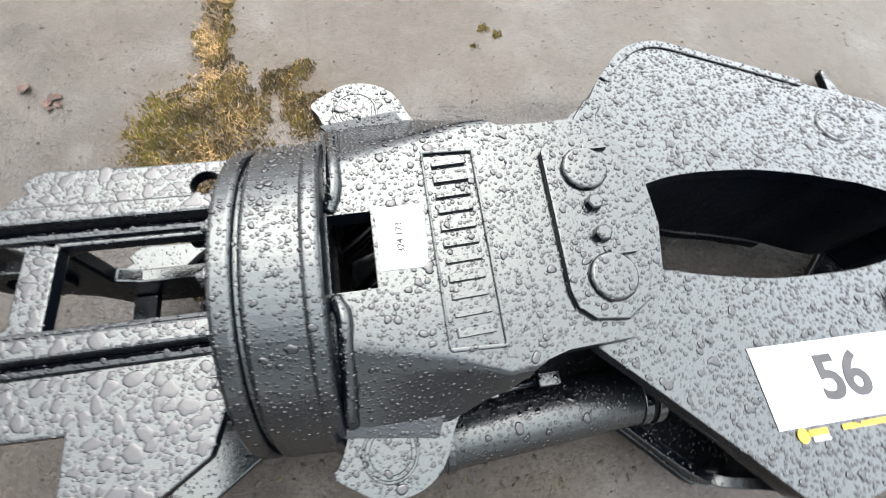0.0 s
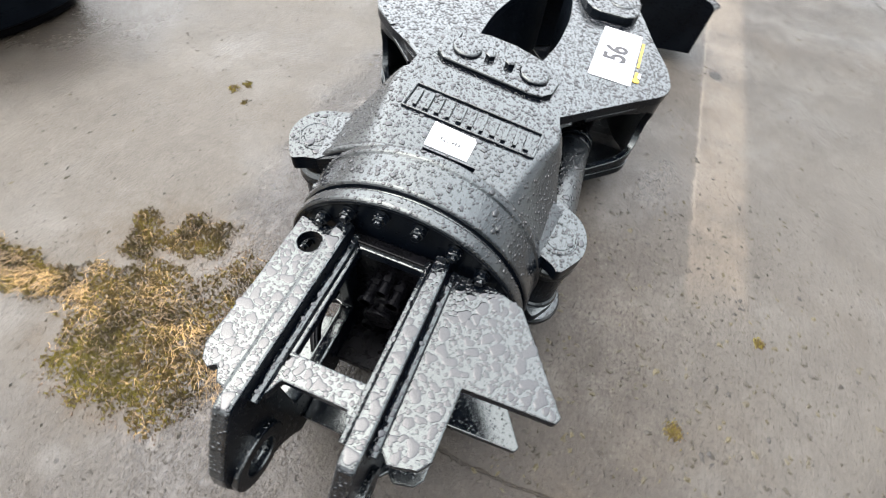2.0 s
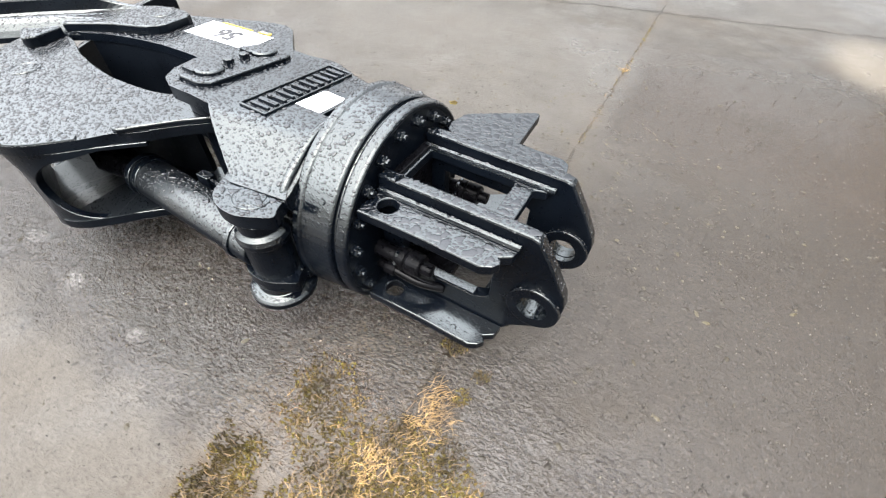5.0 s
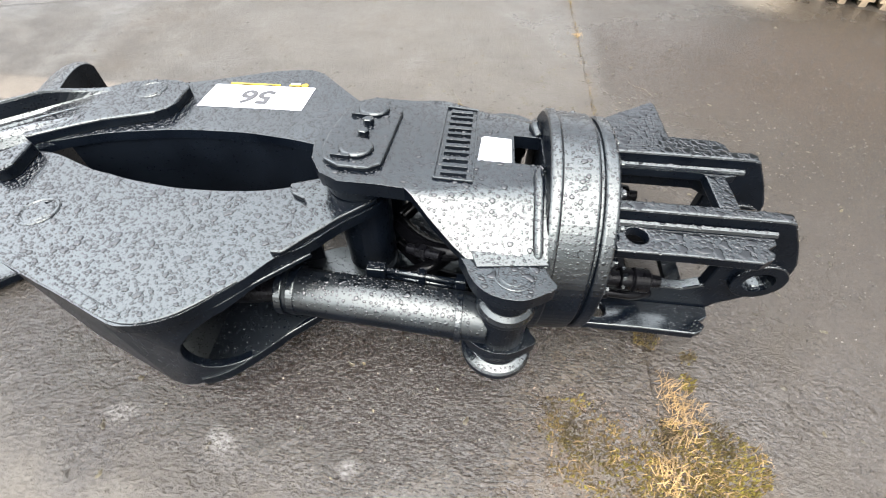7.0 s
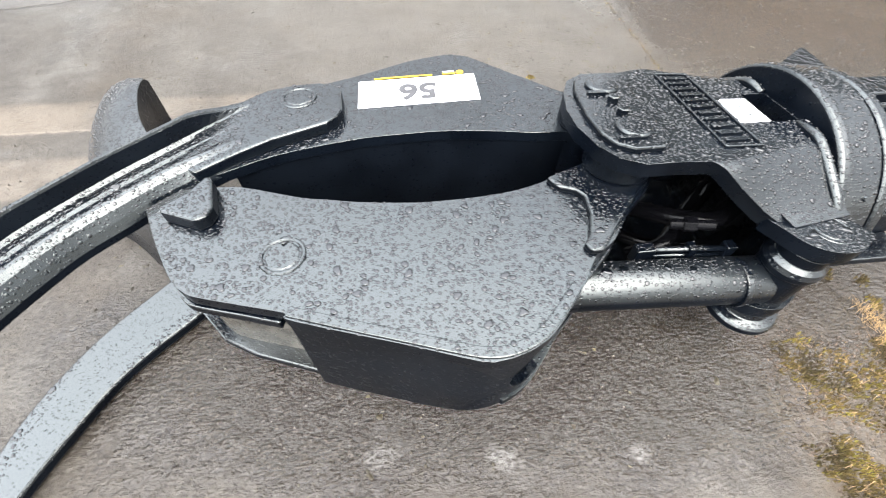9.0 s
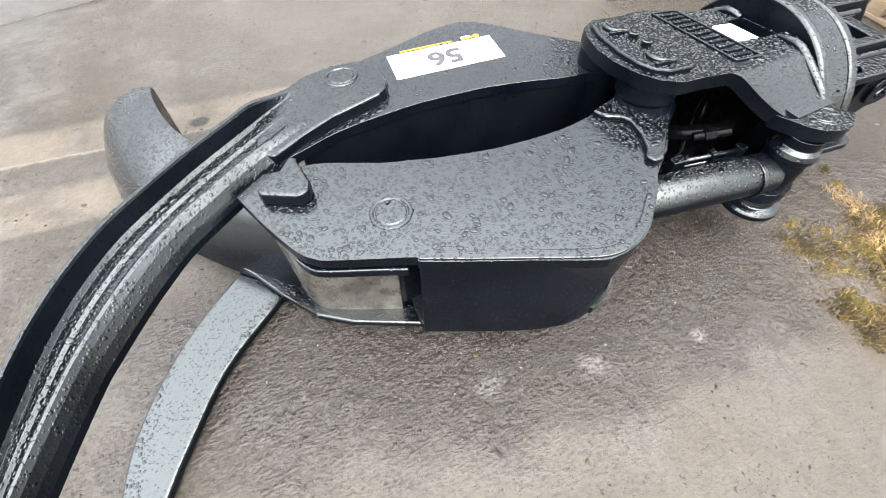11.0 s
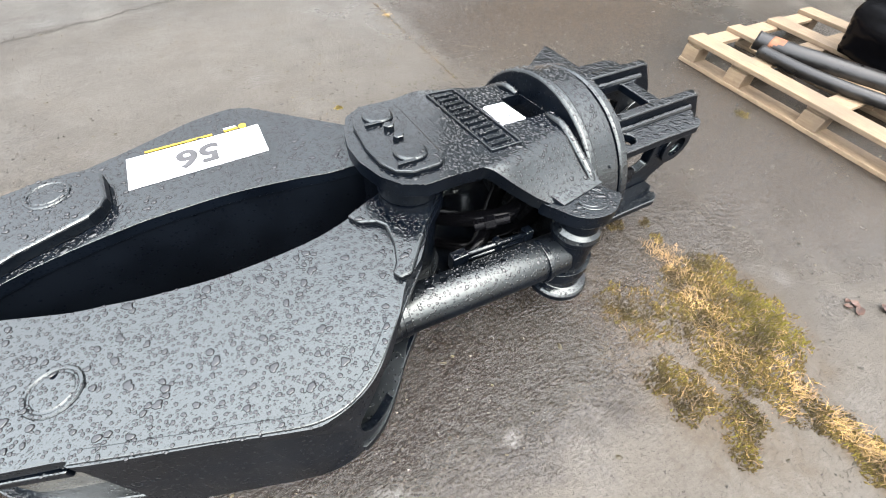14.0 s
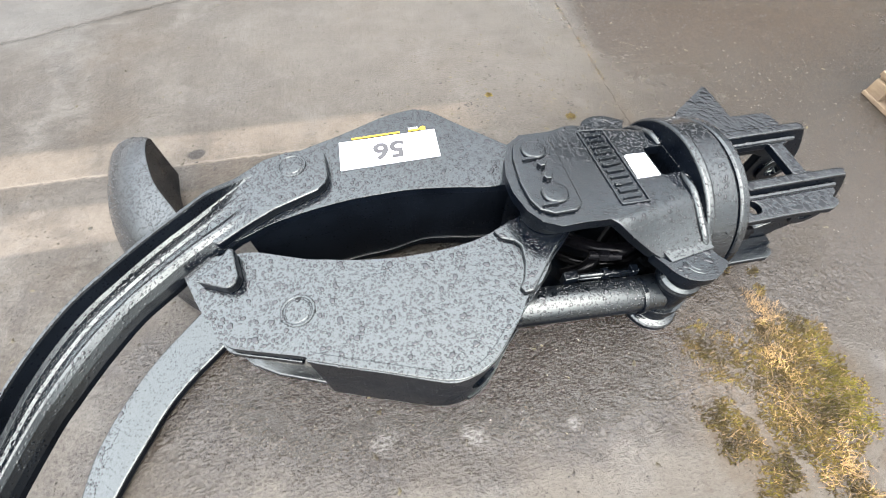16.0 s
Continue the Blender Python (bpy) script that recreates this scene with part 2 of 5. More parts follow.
    # joint between two slabs, filled with dirt
    jw = m.math("ADD", m.math("MULTIPLY", m.math("SUBTRACT", small, 0.5), 0.03), m.math("MULTIPLY", m.math("SUBTRACT", mid, 0.5), 0.05))
    jx = m.math("ABSOLUTE", m.math("SUBTRACT", m.math("ADD", x, jw), 0.275))
    broken = m.ramp(m.noise(6.0, 4.0, 0.7), 0.36, 0.52)
    joint = m.math("MULTIPLY", m.ramp(jx, 0.0008, 0.005, 1.0, 0.0), broken)
    jb = m.math("MULTIPLY", m.ramp(jx, 0.005, 0.08, 1.0, 0.0), m.ramp(mid, 0.4, 0.65))
    # a second joint crosses the yard further back
    jy = m.math("SUBTRACT", m.math("SUBTRACT", y, m.math("MULTIPLY", x, 0.31)), 2.83)
    beyond = m.ramp(jy, 0.0, 0.08, 0.0, 0.22)
    base = m.mix(beyond, base, m.mix(small, (0.05, 0.049, 0.045), (0.085, 0.083, 0.077)))
    jy = m.math("ABSOLUTE", m.math("ADD", jy, m.math("ADD", m.math("MULTIPLY", m.math("SUBTRACT", small, 0.5), 0.1), m.math("MULTIPLY", m.math("SUBTRACT", mid, 0.5), 0.12))))
    joint = m.math("MAXIMUM", joint, m.ramp(jy, 0.003, 0.018, 1.0, 0.0))
    base = m.mix(m.math("MULTIPLY", jb, 0.3), base, (0.053, 0.034, 0.015))
    base = m.mix(m.math("MULTIPLY", joint, m.ramp(small, 0.3, 0.6, 0.1, 0.7)), base, (0.015, 0.012, 0.007))
    south = m.ramp(m.math("ADD", y, m.math("MULTIPLY", m.math("SUBTRACT", wide, 0.5), 1.2)), -0.35, -0.75)
    base = m.mix(m.math("MULTIPLY", south, m.ramp(mud_shade, 0.0, 0.6, 0.55, 0.0)), base, m.mix(small, (0.051, 0.043, 0.033), (0.084, 0.073, 0.057)))
    north = blob(-0.3, 1.6, 1.5, 0.75, 0.5)
    base = m.mix(m.math("MULTIPLY", north, m.ramp(m.math("MAXIMUM", silt, stain), 0.0, 1.0, 0.5, 0.0)), base, m.mix(streak, (0.038, 0.033, 0.027), (0.092, 0.083, 0.07)))
    front = blob(0.8, 0.1, 0.65, 1.0, 0.6, 1.2)
    base = m.mix(m.math("MULTIPLY", front, 0.55), base, m.mix(small, (0.018, 0.0145, 0.0105), (0.04, 0.032, 0.024)))
    # grains show through the browned ground
    browned = m.math("MAXIMUM", mud_shade, stain)
    base = m.mix(m.math("MULTIPLY", browned, m.ramp(fine, 0.54, 0.68, 0.0, 0.4)), base, (0.075, 0.06, 0.045))
    base = m.mix(m.math("MULTIPLY", browned, m.ramp(grit, 0.53, 0.66, 0.0, 0.55)), base, (0.006, 0.004, 0.003))
    # earth washed out from under the moss
    earthy = m.math("MAXIMUM", blob(0.31, -0.62, 0.2, 0.27, 0.5, 1.6, small), m.math("MULTIPLY", blob(0.06, -0.62, 0.17, 0.32, 0.6, 1.8, small), 0.95))
    earthy = m.math("MAXIMUM", earthy, blob(0.275, -1.25, 0.05, 0.45, 0.5, 1.6, small))
    base = m.mix(m.math("MULTIPLY", earthy, 0.9), base, m.mix(fine, (0.02, 0.013, 0.006), (0.06, 0.04, 0.019)))
    # chipped white spots
    for cx, cy, r in ((-0.497, -0.578, 0.024), (-0.829, -0.552, 0.034), (-1.11, -0.515, 0.032)):
        spot = m.math("MULTIPLY", blob(cx, cy, r, r * 0.85, 0.7, 2.6, small), m.ramp(fine, 0.36, 0.56, 0.25, 1.0))
        base = m.mix(m.math("MULTIPLY", spot, 0.5), base, (0.15, 0.143, 0.13))
    base = m.mix(m.math("MULTIPLY", blob(-1.79, 0.86, 0.035, 0.028, 0.2), 0.9), base, (0.012, 0.010, 0.008))
    base = m.mix(m.math("MULTIPLY", blob(0.632, -0.605, 0.03, 0.04, 0.8, 1.2), 0.16), base, (0.16, 0.155, 0.145))
    base = m.mix(m.math("MULTIPLY", blob(0.627, -0.588, 0.006, 0.006, 0.3, 0.4), 0.9), base, (0.012, 0.010, 0.008))
    # dark crumbs trodden into the surface
    crumb = None
    for scale, share, size in ((24.0, 0.8, 0.13), (60.0, 0.62, 0.19), (130.0, 0.6, 0.22)):
        cr = m.voronoi(scale, m.warp(60.0, 0.05))
        cs = m.n.new("ShaderNodeSeparateColor")
        m.l.new(cr.outputs["Color"], cs.inputs[0])
        one = m.math("MULTIPLY", m.ramp(cr.outputs["Distance"], size * 0.6, size, 1.0, 0.0), m.ramp(cs.outputs[0], share, share + 0.04))
        crumb = one if crumb is None else m.math("MAXIMUM", crumb, one)
    base = m.mix(m.math("MULTIPLY", crumb, 0.8), base, (0.010, 0.008, 0.006))
    pale = m.voronoi(75.0, m.warp(60.0, 0.03))
    ps = m.n.new("ShaderNodeSeparateColor")
    m.l.new(pale.outputs["Color"], ps.inputs[0])
    chip = m.math("MULTIPLY", m.ramp(pale.outputs["Distance"], 0.06, 0.13, 1.0, 0.0), m.ramp(ps.outputs[0], 0.9, 0.93))
    base = m.mix(m.math("MULTIPLY", chip, 0.4), base, (0.17, 0.15, 0.125))
    # small open pits
    pit = None
    for scale, share, size in ((38.0, 0.72, 0.16), (95.0, 0.6, 0.2)):
        pv = m.voronoi(scale, m.warp(80.0, 0.03))
        pc = m.n.new("ShaderNodeSeparateColor")
        m.l.new(pv.outputs["Color"], pc.inputs[0])
        one = m.math("MULTIPLY", m.ramp(pv.outputs["Distance"], size * 0.5, size, 1.0, 0.0), m.ramp(pc.outputs[1], share, share + 0.05))
        pit = one if pit is None else m.math("MAXIMUM", pit, one)
    base = m.mix(m.math("MULTIPLY", pit, 0.55), base, (0.02, 0.015, 0.010))
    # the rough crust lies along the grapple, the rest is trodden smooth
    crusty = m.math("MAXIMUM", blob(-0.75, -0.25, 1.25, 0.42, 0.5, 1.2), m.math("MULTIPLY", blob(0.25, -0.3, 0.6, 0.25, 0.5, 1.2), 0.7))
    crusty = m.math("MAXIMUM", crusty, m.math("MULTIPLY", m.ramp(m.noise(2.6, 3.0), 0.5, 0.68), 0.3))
    wet = m.math("ADD", m.math("MULTIPLY", m.math("MAXIMUM", m.math("MAXIMUM", mud_shade, stain), crusty), 0.75), m.ramp(big, 0.45, 0.65, 0.0, 0.45), clamp=True)
    m.put("Roughness", m.math("ADD", m.ramp(wet, 0.0, 1.0, 0.42, 0.1), m.math("MULTIPLY", fine, m.ramp(crusty, 0.0, 0.8, 0.1, 0.05))))
    m.put("Specular IOR Level", m.ramp(wet, 0.0, 1.0, 0.16, 0.35))
    m.put("Coat Weight", m.math("MULTIPLY", m.math("ADD", m.ramp(wet, 0.0, 1.0, 0.03, 0.3), m.math("MULTIPLY", crusty, 0.25)), m.ramp(blob(-0.2, 1.1, 1.9, 0.8, 0.4), 0.0, 1.0, 1.0, 0.35)))
    m.put("Coat Roughness", m.ramp(wet, 0.0, 1.0, 0.25, 0.04))
    co = m.warp(30.0, 0.012)
    lump = m.noise(88.0, 2.0, 0.5, co, stretch=(0.7, 1.45, 1.0))
    swell = m.noise(42.0, 2.0, 0.5, co)
    h = m.math("ADD", m.math("MULTIPLY", lump, m.ramp(small, 0.35, 0.65, 0.002, 0.009)), m.math("MULTIPLY", swell, 0.0035))
    h = m.math("MULTIPLY", h, m.ramp(crusty, 0.0, 1.0, 0.2, 1.0))
    h = m.math("ADD", h, m.math("MULTIPLY", grit, m.ramp(crusty, 0.0, 0.8, 0.0011, 0.0004)))
    h = m.math("ADD", h, m.math("MULTIPLY", m.math("MULTIPLY", browned, fine), 0.003))
    h = m.math("SUBTRACT", h, m.math("MULTIPLY", joint, 0.005))
    h = m.math("ADD", h, m.math("MULTIPLY", crumb, 0.002))
    h = m.math("SUBTRACT", h, m.math("MULTIPLY", pit, 0.0025))
    h = m.math("ADD", h, m.math("MULTIPLY", fine, m.ramp(crusty, 0.0, 0.8, 0.0026, 0.0012)))
    n = m.bump(h, 1.0, 1.0)
    # the hollows of the crust are darker
    hollow = m.math("MULTIPLY", m.ramp(lump, 0.5, 0.36), m.ramp(crusty, 0.0, 0.8, 0.15, 0.8))
    tone = m.n.new("ShaderNodeHueSaturation")
    tone.inputs["Value"].default_value = 1.27
    tone.inputs["Saturation"].default_value = 0.82
    # crust is dark and wet; the grapple's dark reflection is painted in too
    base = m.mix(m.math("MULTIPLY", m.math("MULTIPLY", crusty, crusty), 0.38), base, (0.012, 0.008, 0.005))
    m.l.new(m.mix(hollow, base, (0.011, 0.0075, 0.0045)), tone.inputs["Color"])
    m.put("Base Color", tone.outputs["Color"])
    m.put("Normal", n)
    m.l.new(n, m.b.inputs["Coat Normal"])
    return m.m


CONCRETE = concrete()


def leafy(name, a, b, rough=0.8):
    m = Mat(name, rough)
    rnd = m.n.new("ShaderNodeNewGeometry").outputs["Random Per Island"]
    c = m.mix(rnd, a, b)
    c = m.mix(m.ramp(m.noise(9.0, 4.0), 0.35, 0.7), c, tuple(v * 0.45 for v in a))
    m.put("Base Color", c)
    return m.m


MOSS = leafy("damp_olive_moss", (0.07, 0.048, 0.01), (0.16, 0.11, 0.024))
BRIGHT_MOSS = leafy("yellow_green_moss", (0.12, 0.095, 0.011), (0.23, 0.19, 0.025))
EARTH = leafy("damp_silt", (0.05, 0.029, 0.016), (0.12, 0.075, 0.046), 0.6)
OLD_STRAW = leafy("brown_rotted_grass", (0.13, 0.075, 0.03), (0.3, 0.19, 0.08), 0.7)
STRAW = leafy("yellow_dead_grass", (0.19, 0.11, 0.032), (0.36, 0.225, 0.075), 0.6)
FLAKE = leafy("dark_brown_dirt", (0.018, 0.013, 0.007), (0.06, 0.048, 0.02), 0.6)
CRUMB = leafy("dark_grit", (0.016, 0.014, 0.011), (0.09, 0.076, 0.06), 0.6)
RED_LEAF = plain("dead_red_leaf", (0.05, 0.026, 0.018), 0.7, var=0.4)
BLOCKER = plain("dark_blocker", (0.035, 0.04, 0.036), 0.6, var=0.3, scale=1.5)
MUD = plain("dried_tan_mud", (0.2, 0.15, 0.095), 0.8, var=0.35, scale=14, bump=0.6)


# ---- mesh helpers ----
def part(name, bm, material, parent, label="", bevel=0.0, smooth=False, seg=2):
    bmesh.ops.recalc_face_normals(bm, faces=bm.faces)
    me = bpy.data.meshes.new(name)
    bm.to_mesh(me)
    bm.free()
    me.materials.append(material)
    ob = new(name, me)
    if smooth:
        for p in me.polygons:
            p.use_smooth = True
    if bevel:
        mod = ob.modifiers.new("bevel", "BEVEL")
        mod.width, mod.segments, mod.limit_method, mod.angle_limit = bevel, seg, "ANGLE", radians(38)
        mod.harden_normals = False
    if parent is not None:
        ob.parent = parent
    if label:
        ob["label"] = label
    return ob


def curve_pts(pts, n=6, closed=False):
    """A smooth line through plan points (Catmull-Rom)."""
    out, k = [], len(pts)
    P = [Vector(p) for p in pts]
    for i in range(k if closed else k - 1):
        if closed:
            a, b, c, d = P[i - 1], P[i], P[(i + 1) % k], P[(i + 2) % k]
        else:
            a, b, c, d = P[max(i - 1, 0)], P[i], P[i + 1], P[min(i + 2, k - 1)]
        for j in range(n):
            u = j / n
            out.append(0.5 * (2 * b + (c - a) * u + (2 * a - 5 * b + 4 * c - d) * u * u + (3 * b - a - 3 * c + d) * u**3))
    if not closed:
        out.append(P[-1])
    return [tuple(p) for p in out]


def circle(cx, cy, r, n=24):
    return [(cx + r * math.cos(2 * math.pi * i / n), cy + r * math.sin(2 * math.pi * i / n)) for i in range(n)]


def plate(bm, outline, z0, z1, holes=()):
    """A flat plate with holes between two heights."""
    loops, edges = [], []
    for loop in (outline, *holes):
        vs = [bm.verts.new((p[0], p[1], z1)) for p in loop]
        loops.append(vs)
        edges += [bm.edges.new((vs[i - 1], vs[i])) for i in range(len(vs))]
    made = bmesh.ops.triangle_fill(bm, edges=edges, use_beauty=True, use_dissolve=False)
    faces = [f for f in made["geom"] if isinstance(f, bmesh.types.BMFace)]
    low = {}
    for vs in loops:
        for v in vs:
            low[v] = bm.verts.new((v.co.x, v.co.y, z0))
    for f in faces:
        bm.faces.new([low[v] for v in reversed(f.verts)])
    for vs in loops:
        for i in range(len(vs)):
            a, b = vs[i - 1], vs[i]
            bm.faces.new((a, b, low[b], low[a]))
    return bm


def wall(bm, line, z0, z1, thick):
    """An upright sheet along a plan line."""
    n = len(line)
    rows = []
    for i, p in enumerate(line):
        a, b = Vector(line[max(i - 1, 0)][:2]), Vector(line[min(i + 1, n - 1)][:2])
        d = (b - a).normalized()
        s = Vector((-d.y, d.x)) * thick / 2
        q = Vector(p[:2])
        rows.append([bm.verts.new((*(q + s), z1)), bm.verts.new((*(q - s), z1)), bm.verts.new((*(q - s), z0)), bm.verts.new((*(q + s), z0))])
    for a, b in zip(rows, rows[1:]):
        for j in range(4):
            bm.faces.new((a[j], a[(j + 1) % 4], b[(j + 1) % 4], b[j]))
    bm.faces.new(rows[0])
    bm.faces.new(list(reversed(rows[-1])))
    return bm


def turned(bm, profile, axis="z", centre=(0, 0, 0), n=48):
    """A body of revolution from (along, radius) pairs; closed at ends with radius 0."""
    rings = []
    for a, r in profile:
        ring = []
        for i in range(n if r > 1e-6 else 1):
            c, s = r * math.cos(2 * math.pi * i / n), r * math.sin(2 * math.pi * i / n)
            p = {"z": (c, s, a), "x": (a, c, s), "y": (c, a, s)}[axis]
            ring.append(bm.verts.new(Vector(p) + Vector(centre)))
        rings.append(ring)
    for A, B in zip(rings, rings[1:]):
        for i in range(n):
            j = (i + 1) % n
            if len(A) == 1 and len(B) == 1:
                continue
            if len(A) == 1:
                bm.faces.new((A[0], B[i], B[j]))
            elif len(B) == 1:
                bm.faces.new((A[i], A[j], B[0]))
            else:
                bm.faces.new((A[i], A[j], B[j], B[i]))
    return bm


def rod(bm, a, b, r, n=20, r2=None):
    """A round bar between two points."""
    a, b = Vector(a), Vector(b)
    q = (b - a).to_track_quat("Z", "Y")
    r2 = r if r2 is None else r2
    A = [bm.verts.new(a + q @ Vector((r * math.cos(t), r * math.sin(t), 0))) for t in [2 * math.pi * i / n for i in range(n)]]
    B = [bm.verts.new(b + q @ Vector((r2 * math.cos(t), r2 * math.sin(t), 0))) for t in [2 * math.pi * i / n for i in range(n)]]
    for i in range(n):
        bm.faces.new((A[i - 1], A[i], B[i], B[i - 1]))
    bm.faces.new(list(reversed(A)))
    bm.faces.new(B)
    return bm


def pipe(bm, pts, r, n=12, sub=6, ripple=0.0):
    """A bent round hose through points in space."""
    P = [Vector(p) for p in curve_pts(pts, sub)]
    prev, up = None, Vector((0, 0, 1))
    for i, p in enumerate(P):
        d = (P[min(i + 1, len(P) - 1)] - P[max(i - 1, 0)]).normalized()
        s = d.cross(up).normalized() if abs(d.dot(up)) < 0.98 else Vector((1, 0, 0))
        t = s.cross(d)
        rr = r * (1 + ripple * (i % 2))
        ring = [bm.verts.new(p + rr * (math.cos(a) * s + math.sin(a) * t)) for a in [2 * math.pi * k / n for k in range(n)]]
        if prev:
            for k in range(n):
                bm.faces.new((prev[k - 1], prev[k], ring[k], ring[k - 1]))
        else:
            bm.faces.new(list(reversed(ring)))
        prev = ring
    bm.faces.new(prev)
    return bm


def box(bm, x0, x1, y0, y1, z0, z1):
    return plate(bm, [(x0, y0), (x1, y0), (x1, y1), (x0, y1)], z0, z1)


def shear(bm, c):
    """Lays a flat-built part onto the plane z = c0 x + c1 y + c2."""
    for v in bm.verts:
        v.co.z += c[0] * v.co.x + c[1] * v.co.y + c[2]
    return bm


def B():
    return bmesh.new()


# ---- ground ----
def ground():
    bm = B()
    xs = [-400, -60, -14, -6, -3.2] + [-2.6 + 0.4 * i for i in range(14)] + [3.4, 6, 14, 60, 400]
    ys = [-400, -60, -14, -6, -3] + [-2.4 + 0.4 * i for i in range(14)] + [3.6, 6, 14, 60, 400]
    vs = [[bm.verts.new((x, y, 0)) for y in ys] for x in xs]
    for i in range(len(xs) - 1):
        for j in range(len(ys) - 1):
            bm.faces.new((vs[i][j], vs[i + 1][j], vs[i + 1][j + 1], vs[i][j + 1]))
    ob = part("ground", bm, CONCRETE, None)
    return tagged(ob, "wet weathered concrete yard with brown stains, pits and painted shade", "ground", kind="structure")


ground()


# unseen wall, added to keep the north-east sky dark in reflections
def unseen_wall():
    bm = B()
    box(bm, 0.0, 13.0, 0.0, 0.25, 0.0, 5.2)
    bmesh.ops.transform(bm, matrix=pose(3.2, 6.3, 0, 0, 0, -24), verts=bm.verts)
    ob = part("sky_blocker", bm, BLOCKER, None, bevel=0.02)
    tagged(ob, "unseen dark wall added to block the north-east sky", "wall", kind="structure")


unseen_wall()

# ---- grapple ----
JAW = (0.041, -0.019, 0.4585)
HOUSE = (-0.036, -0.1, 0.5065)
EARS = -0.092
CZ = 0.295
grapple = new("grapple")
grapple.location = (0, 0, 0)
tagged(grapple, "wet black steel rotating log grapple lying on the concrete yard", "grapple")


def mirrored(bm, mid):
    for v in bm.verts:
        v.co.z = 2 * mid - v.co.z
    return bm


def ring_body():
    bm = B()
    prof = [(-0.106, 0.0), (-0.106, 0.278), (-0.101, 0.284), (-0.084, 0.285), (-0.078, 0.28), (-0.004, 0.277), (0.0, 0.272), (0.001, 0.262), (0.009, 0.262), (0.01, 0.27), (0.014, 0.274),
            (0.036, 0.273), (0.041, 0.268), (0.041, 0.26), (0.034, 0.257), (0.034, 0.0)]
    turned(bm, prof, "x", (0, 0.01, CZ), 96)
    ring = part("rotator_ring", bm, PAINT, grapple, "wet black turned steel rotator ring", bevel=0.003)
    for i in range(20):
        a = 2 * math.pi * (i + 0.5) / 20
        bm = B()
        c = (0, 0.01 + 0.236 * math.cos(a), CZ + 0.236 * math.sin(a))
        turned(bm, [(0.034, 0.0), (0.034, 0.016), (0.038, 0.016), (0.038, 0.0)], "x", c, 16)
        turned(bm, [(0.038, 0.0), (0.038, 0.0135), (0.051, 0.0135), (0.053, 0.011), (0.053, 0.0)], "x", c, 6)
        turned(bm, [(0.053, 0.0), (0.053, 0.008), (0.06, 0.008), (0.061, 0.006), (0.061, 0.0)], "x", c, 12)
        part("bolt", bm, PAINT, ring)
    for y, z in ((-0.2, 0.432), (0.155, 0.492)):
        d = Vector((0, y - 0.01, z - CZ)).normalized()
        bm = B()
        p = Vector((-0.03, 0.01, CZ)) + d * 0.277
        rod(bm, p, p + d * 0.005, 0.008, 12, 0.006)
        part("grease_nipple", bm, PAINT, ring)


ring_body()

HTOP = [(-0.1, -0.098), (-0.22, -0.13), (-0.342, -0.165), (-0.40, -0.168), (-0.463, -0.165), (-0.535, -0.168), (-0.58, -0.145), (-0.61, -0.1), (-0.628, -0.03), (-0.628, 0.04),
        (-0.612, 0.11), (-0.585, 0.17), (-0.535, 0.207), (-0.435, 0.21), (-0.385, 0.222), (-0.346, 0.226), (-0.262, 0.186), (-0.1, 0.138)]


NOSE = [p for p in HTOP if p[0] <= -0.4]


def edge_at(table, x):
    for (x0, y0), (x1, y1) in zip(table, table[1:]):
        if x1 <= x <= x0:
            return y0 + (y1 - y0) * (x - x0) / (x1 - x0)
    return table[-1][1]


